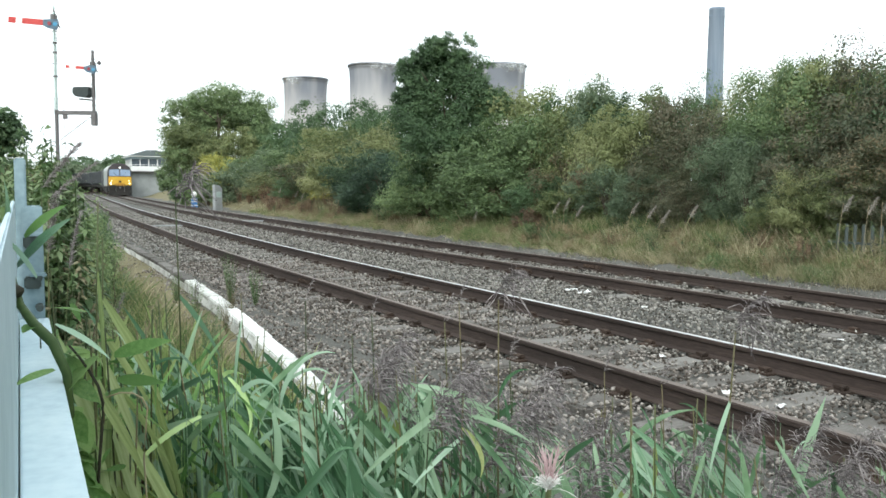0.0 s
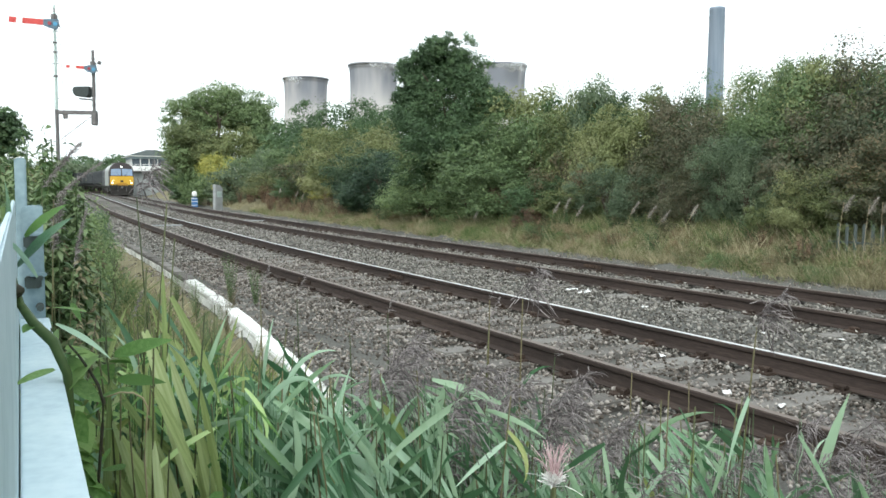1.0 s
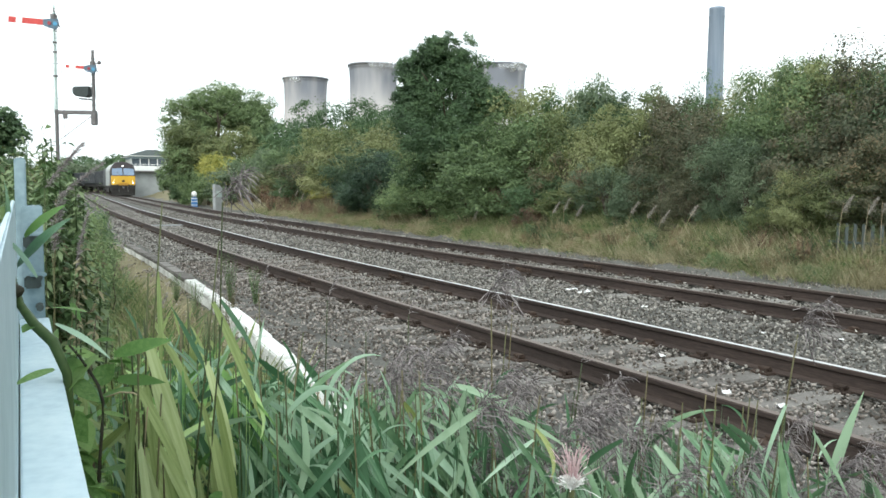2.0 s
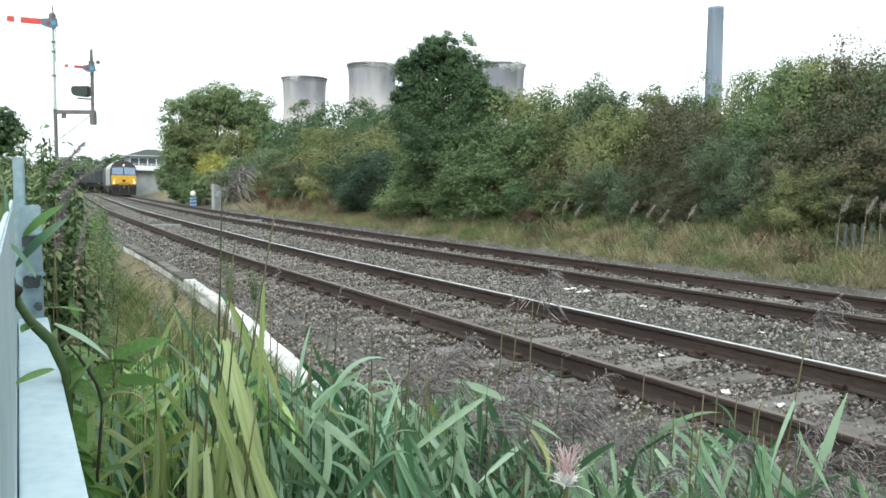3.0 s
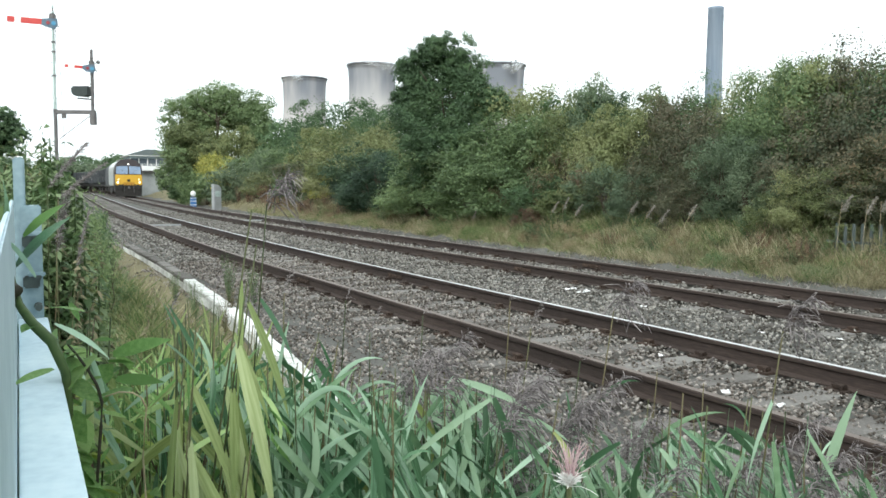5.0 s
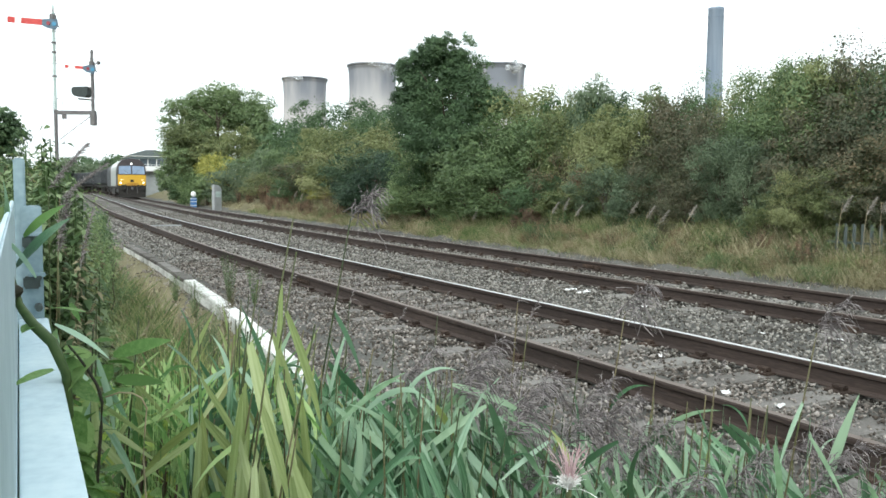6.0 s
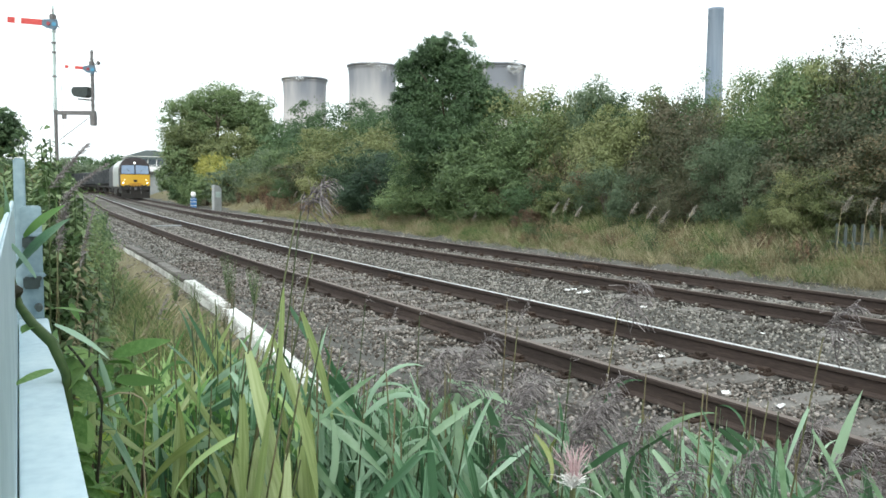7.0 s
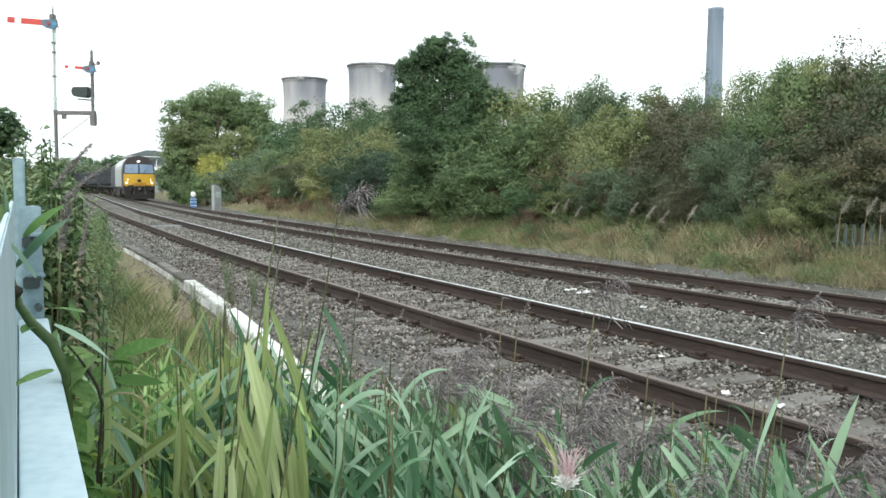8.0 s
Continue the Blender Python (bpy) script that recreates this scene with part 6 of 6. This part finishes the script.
# ---- climbing plant on the fence rail ----
def build_climber():
    root = tagged(new("climbing_plant"), "broad-leaved green climber hanging over the steel fence rail", "climbing plant")
    root.matrix_basis = pose(.06, 1.2, 1.2)
    o = Vector((.06, 1.2, 1.2))

    def strand(pts, rad, mat, name="stem", label=""):
        vs, fs = tube([Vector(p) - o for p in pts], rad, 8)
        child(name, mesh_from(name, vs, fs, mat, None, True), root, None, label)

    strand([(.012, 1.34, 1.45), (.018, 1.33, 1.36), (.03, 1.3, 1.31), (.045, 1.24, 1.29), (.066, 1.2, 1.27), (.08, 1.18, 1.23), (.088, 1.2, 1.12), (.1, 1.25, .8), (.1, 1.25, .2), (.1, 1.25, -.3)],
           [.004, .005, .006, .007, .0075, .006, .0045, .004, .004, .004], M["vine"], label="thick green stem")
    strand([(.085, 1.2, 1.265), (.096, 1.195, 1.25), (.108, 1.19, 1.23), (.119, 1.185, 1.208), (.124, 1.18, 1.185), (.122, 1.18, 1.15), (.117, 1.19, 1.08), (.116, 1.2, 1.0), (.12, 1.2, .5)], [.0016, .0018, .002, .0022, .0022, .0022, .0022, .0022, .0022], M["darkstem"], label="dark bare stem")
    strand([(.13, 1.2, 1.187), (.148, 1.195, 1.193), (.165, 1.19, 1.191), (.176, 1.185, 1.184), (.182, 1.18, 1.17), (.179, 1.18, 1.14), (.176, 1.18, 1.1), (.18, 1.18, 1.0), (.18, 1.18, .6)], [.0009, .0011, .0012, .0013, .0013, .0013, .0013, .0013, .0013], M["straw"], label="dry curling stalk")
    vs, fs = tube([Vector(p) - o for p in ((.012, 1.31, 1.31), (.02, 1.3, 1.335), (.03, 1.29, 1.33))], [.01, .014, .008], 7)
    child("withered_bud", mesh_from("withered_bud", vs, fs, M["darkstem"], None, True), root)
    long_leaf = leaf_mesh("leaf", 1, .3, .35, .1, M["broadleaf"])
    slim_leaf = leaf_mesh("leaf", 1, .16, .5, .12, M["reedleaf"])
    pale_leaf = leaf_mesh("leaf", 1, .3, .3, .1, M["reedleaf"])
    broad = leaf_mesh("leaf", 1, .75, .45, .06, M["broadleaf"])

    def leaf(a, b, me, roll=0.0):
        a, b = Vector(a) - o, Vector(b) - o
        d = b - a
        m = d.to_track_quat("Y", "Z").to_matrix().to_4x4()
        s = d.length
        child("leaf", me, root, Matrix.Translation(a) @ m @ pose(0, 0, 0, 12, roll, 0) @ Matrix.Diagonal((s, s, s, 1)))

    leaf((.028, 1.31, 1.365), (.108, 1.27, 1.43), pale_leaf, 42)
    leaf((.04, 1.36, 1.405), (.102, 1.33, 1.45), long_leaf, 50)
    leaf((.0, 1.02, 1.37), (.006, 1.06, 1.49), slim_leaf, 70)
    leaf((.04, 1.0, 1.38), (.0, 1.02, 1.43), slim_leaf, 60)
    leaf((.14, 1.18, 1.25), (.215, 1.14, 1.268), long_leaf, 55)
    leaf((.07, 1.22, 1.292), (.135, 1.19, 1.238), slim_leaf, 20)
    leaf((.205, 1.15, 1.265), (.25, 1.14, 1.2), slim_leaf, 10)
    leaf((.055, 1.0, 1.275), (.012, 1.02, 1.25), long_leaf, 40)
    leaf((.015, 1.34, 1.3), (.03, 1.33, 1.45), slim_leaf, 80)
    leaf((.05, 1.25, 1.29), (.03, 1.22, 1.28), broad, 0)
    rng = random.Random(21)
    for i in range(30):
        s = rng.random()
        p = Vector((.072 + .035 * s + rng.uniform(-.004, .012), 1.2 - .02 * s, 1.27 - .34 * s))
        d = Vector((rng.uniform(.1, 1), rng.uniform(-.5, .5), rng.uniform(-.9, .3))).normalized() * rng.uniform(.025, .055)
        leaf(p, p + d, broad, rng.uniform(-50, 60))
    for i in range(70):
        p = Vector((rng.uniform(.07, .19), rng.uniform(1.15, 1.6), rng.uniform(.85, 1.3)))
        if p.x > .16 and p.z > 1.2:
            p.z -= .12
        a = rng.uniform(0, 6.28)
        d = Vector((math.cos(a), math.sin(a) * .6, rng.uniform(-.7, .4))).normalized() * rng.uniform(.03, .075)
        leaf(p, p + d, long_leaf if i % 3 else broad, rng.uniform(-40, 60))


build_climber()


# ---- brambles between the fence and the reeds ----
def bramble(x, y, top, seed, count):
    """Arching canes with broad toothed leaves in threes."""
    rng = random.Random(seed)
    z = float(ground_z(x, y))
    root = tagged(new("bramble"), "fresh green bramble with broad leaves and reddish canes beside the fence", "bramble", "brambles beside the fence")
    root.matrix_basis = pose(x, y, z)
    h = top - z
    kinds = [leaf_mesh("leaf", 1, w, d, .07, M[m], 6) for w, d, m in ((.72, .4, "broadleaf"), (.62, .9, "broadleaf"), (.7, .6, "limeleaf"), (.66, .3, "limeleaf"))]
    for k in range(4):
        a = rng.uniform(0, 6.28)
        e = Vector((math.cos(a), math.sin(a), 0)) * rng.uniform(.08, .2)
        pts = [Vector((0, 0, 0)), e * .3 + Vector((0, 0, h * .5)), e * .7 + Vector((0, 0, h * .88)), e + Vector((0, 0, h * rng.uniform(.8, 1)))]
        vs, fs = tube(pts, [.004, .0035, .003, .0015], 6)
        child("cane", mesh_from("cane", vs, fs, M["cane"], None, True), root)
        for i in range(count):
            s = rng.uniform(.35, 1) * 3
            j = min(int(s), 2)
            p = pts[j].lerp(pts[j + 1], s - j) + Vector((rng.gauss(0, .025), rng.gauss(0, .025), rng.gauss(0, .015)))
            b = rng.uniform(0, 6.28)
            for turn in (-55, 0, 55):
                q = b + radians(turn)
                size = rng.uniform(.03, .055) * (1 if turn == 0 else .75)
                child("leaf", kinds[rng.randrange(4)], root, Matrix.Translation(p) @ Euler((0, 0, q)).to_matrix().to_4x4() @ pose(0, 0, 0, rng.uniform(-50, 25), rng.uniform(-40, 40), 0) @ Matrix.Diagonal((size, size, size, 1)))


for i, (turn, d, top) in enumerate(((4.4, 1.35, 1.2), (5.4, 1.5, 1.16), (6.3, 1.3, 1.12), (7.2, 1.5, 1.08), (8.2, 1.35, 1.06), (9.6, 1.5, 1.02), (11.2, 1.45, .98), (6.6, 1.75, 1.05), (8.6, 1.85, .98), (7.6, 1.3, 1.0), (9.0, 1.3, .95), (10.4, 1.32, .95), (12.0, 1.35, .92), (13.4, 1.4, .9))):
    bramble(*polar(turn, d), top, 1700 + i, 6)


# ---- thistle gone to seed among the reeds ----
def build_seed_head():
    plant = tagged(new("seed_head"), "thistle gone to seed with pink bristles and white down", "thistle")
    x, y = .598, .81
    home = pose(x, y, float(ground_z(x, y)))
    plant.matrix_basis = home
    h = 1.105 - float(ground_z(x, y))
    vs, fs = tube([(0, 0, 0), (.01, 0, h * .5), (0, 0, h)], [.005, .0045, .004], 7)
    child("stem", mesh_from("stem", vs, fs, M["stem"], None, True), plant)
    rng = np.random.default_rng(5)

    def threads(n, r0, r1, up, mat, name, w, label):
        q = []
        for _ in range(n):
            a = rng.uniform(0, 6.28)
            d = np.array([math.cos(a) * rng.uniform(.1, 1), math.sin(a) * rng.uniform(.1, 1), up * rng.uniform(.4, 1.2)])
            d /= np.linalg.norm(d)
            s = np.cross(d, rng.standard_normal(3))
            s = s / np.linalg.norm(s) * w
            p = np.array([0, 0, h]) + d * r0
            for j in range(3):
                e = p + (d + np.array([0, 0, -.25 * j]) + rng.normal(0, .15, 3)) * (r1 - r0) / 3
                q.append([p - s, p + s, e + s * .8, e - s * .8])
                p = e
        child(name, quads_mesh(name, np.array(q), mat), plant, None, label)

    threads(60, .0, .066, 3.4, M["pink"], "bristle_tuft", .0006, "pink bristles")
    threads(150, .0, .024, 1.6, M["fluff"], "down", .0012, "white down")
    threads(14, .0, .042, .5, M["fluff"], "bract_tuft", .0007, "curling cream bracts")
    SWAYS.append((plant, home, 1.5, "b", 1.0, .6))


build_seed_head()


# ---- steam drifting at the towers' rims ----
def steam_material():
    m = bpy.data.materials.new("steam")
    m.use_nodes = True
    n, l = m.node_tree.nodes, m.node_tree.links
    n.clear()
    o, mx, t, d = (n.new("ShaderNodeOutputMaterial"), n.new("ShaderNodeMixShader"), n.new("ShaderNodeBsdfTransparent"), n.new("ShaderNodeBsdfDiffuse"))
    d.inputs["Color"].default_value = (.9, .92, .95, 1)
    tc, ns, mr = n.new("ShaderNodeTexCoord"), n.new("ShaderNodeTexNoise"), n.new("ShaderNodeMapRange")
    ns.inputs["Scale"].default_value, ns.inputs["Detail"].default_value = .09, 2
    mr.inputs["From Min"].default_value, mr.inputs["From Max"].default_value, mr.inputs["To Max"].default_value = .3, .75, .2
    l.new(tc.outputs["Object"], ns.inputs["Vector"])
    l.new(ns.outputs[0], mr.inputs["Value"])
    l.new(mr.outputs[0], mx.inputs[0])
    l.new(t.outputs[0], mx.inputs[1])
    l.new(d.outputs[0], mx.inputs[2])
    l.new(mx.outputs[0], o.inputs[0])
    return m


M["steam"] = steam_material()
STEAM = []


def steam(x, y, z, dx, dz, size, seed):
    """A loose patch of vapour, drifting by (dx, dz) over the clip."""
    rng = random.Random(seed)
    ob = tagged(new("steam"), "thin white vapour at a cooling tower's rim", "steam", "vapour at the towers' rims")
    for k in range(12):
        r = size * rng.uniform(.25, .5)
        at = Vector((rng.gauss(0, .7), rng.gauss(0, .3), rng.gauss(0, .22))) * size
        bm = bmesh.new()
        bmesh.ops.create_icosphere(bm, subdivisions=3, radius=r)
        for v in bm.verts:
            v.co = v.co * (.9 + .5 * noise.fractal(v.co / size * 3 + Vector((seed * 7, k, 0)), 1, 2, 3))
            v.co.z *= .7
        bm.transform(Matrix.Translation(at))
        part("puff", bm, M["steam"], ob)
    STEAM.append((ob, Vector((x, y, z)), dx, dz))


for x, y, z, dx, dz, size, seed in ((277, 832, 114, 10, 3, 8, 1), (342, 704, 119, -16, -5, 9, 2), (326, 708, 117, -8, 3, 8, 3), (440, 668, 121, 10, -3, 9, 4), (458, 664, 121, -8, 4, 8, 5)):
    steam(x, y, z, dx, dz, size, seed)


# ---- motion ----
WIND = {"d": ((0, 0), (1, .33), (1.5, .12), (3, .46), (3.5, .59), (4, .75), (4.5, .86), (6, 1.0), (6.5, 1.0), (8, .97)),
        "a": ((0, 0), (1, .15), (1.5, .25), (2.2, .5), (3.5, .78), (4.5, .58), (5.3, .8), (6, 1.02), (6.5, 1.0), (7, .93), (8, 1.0)),
        "c": ((0, 0), (1, .12), (1.5, .14), (2.8, .32), (3.5, .75), (4.5, .55), (5.5, .8), (6.5, 1.0), (7, .88), (8, .97)),
        "b": ((0, 0), (1, .6), (1.5, .95), (2.5, .9), (3.5, .8), (4.5, .85), (5.5, 1.0), (6.5, 1.1), (7, .95), (8, 1.0))}
TRAIN = ((0.0, 105.8), (1.0, 103.0), (2.0, 100.0), (3.5, 95.1), (4.75, 90.6), (6.0, 85.6), (7.0, 81.4), (8.0, 76.9))


def along(y, back):
    """A point of the far track's middle, that far behind y along the line."""
    y2 = y + back * .998
    return Vector((FAR + float(shift(y2)), y2, LEVEL))


def motions():
    for i, v in enumerate([loco] + wagons):
        gap = 0 if i == 0 else 22.0 + 16.6 * (i - 1)
        rows = []
        for t, y in TRAIN:
            a, b = along(y, gap + 3), along(y, gap + (18 if i == 0 else 13))
            d = b - a
            p = a - d.normalized() * 3
            rows.append((t, pose(p.x, p.y, LEVEL, 0, 0, -math.degrees(math.atan2(d.x, d.y)))))
        walk(v, rows)
    for ob, p, dx, dz in STEAM:
        walk(ob, [(t, Matrix.Translation(p + RIGHT * dx * t / 8 + Vector((0, 0, dz * t / 8))) @ pose(0, 0, 0, 0, 0, 6 * t)) for t in (0, 4, 8)])
    for plant, home, amount, wind, phase, freq in SWAYS:
        ts, ws = zip(*WIND[wind])
        rows = []
        for k in range(17):
            t = k * .5
            a = amount * (float(np.interp(t, ts, ws)) + .16 * math.sin(6.28 * freq * t + phase) + .07 * math.sin(6.28 * 1.3 * t + 2 * phase))
            nod = amount * .12 * math.sin(6.28 * freq * .8 * t + phase * 1.7)
            rows.append((t, home @ Matrix.Rotation(radians(a), 4, FWD) @ Matrix.Rotation(radians(nod), 4, RIGHT)))
        walk(plant, rows)


motions()
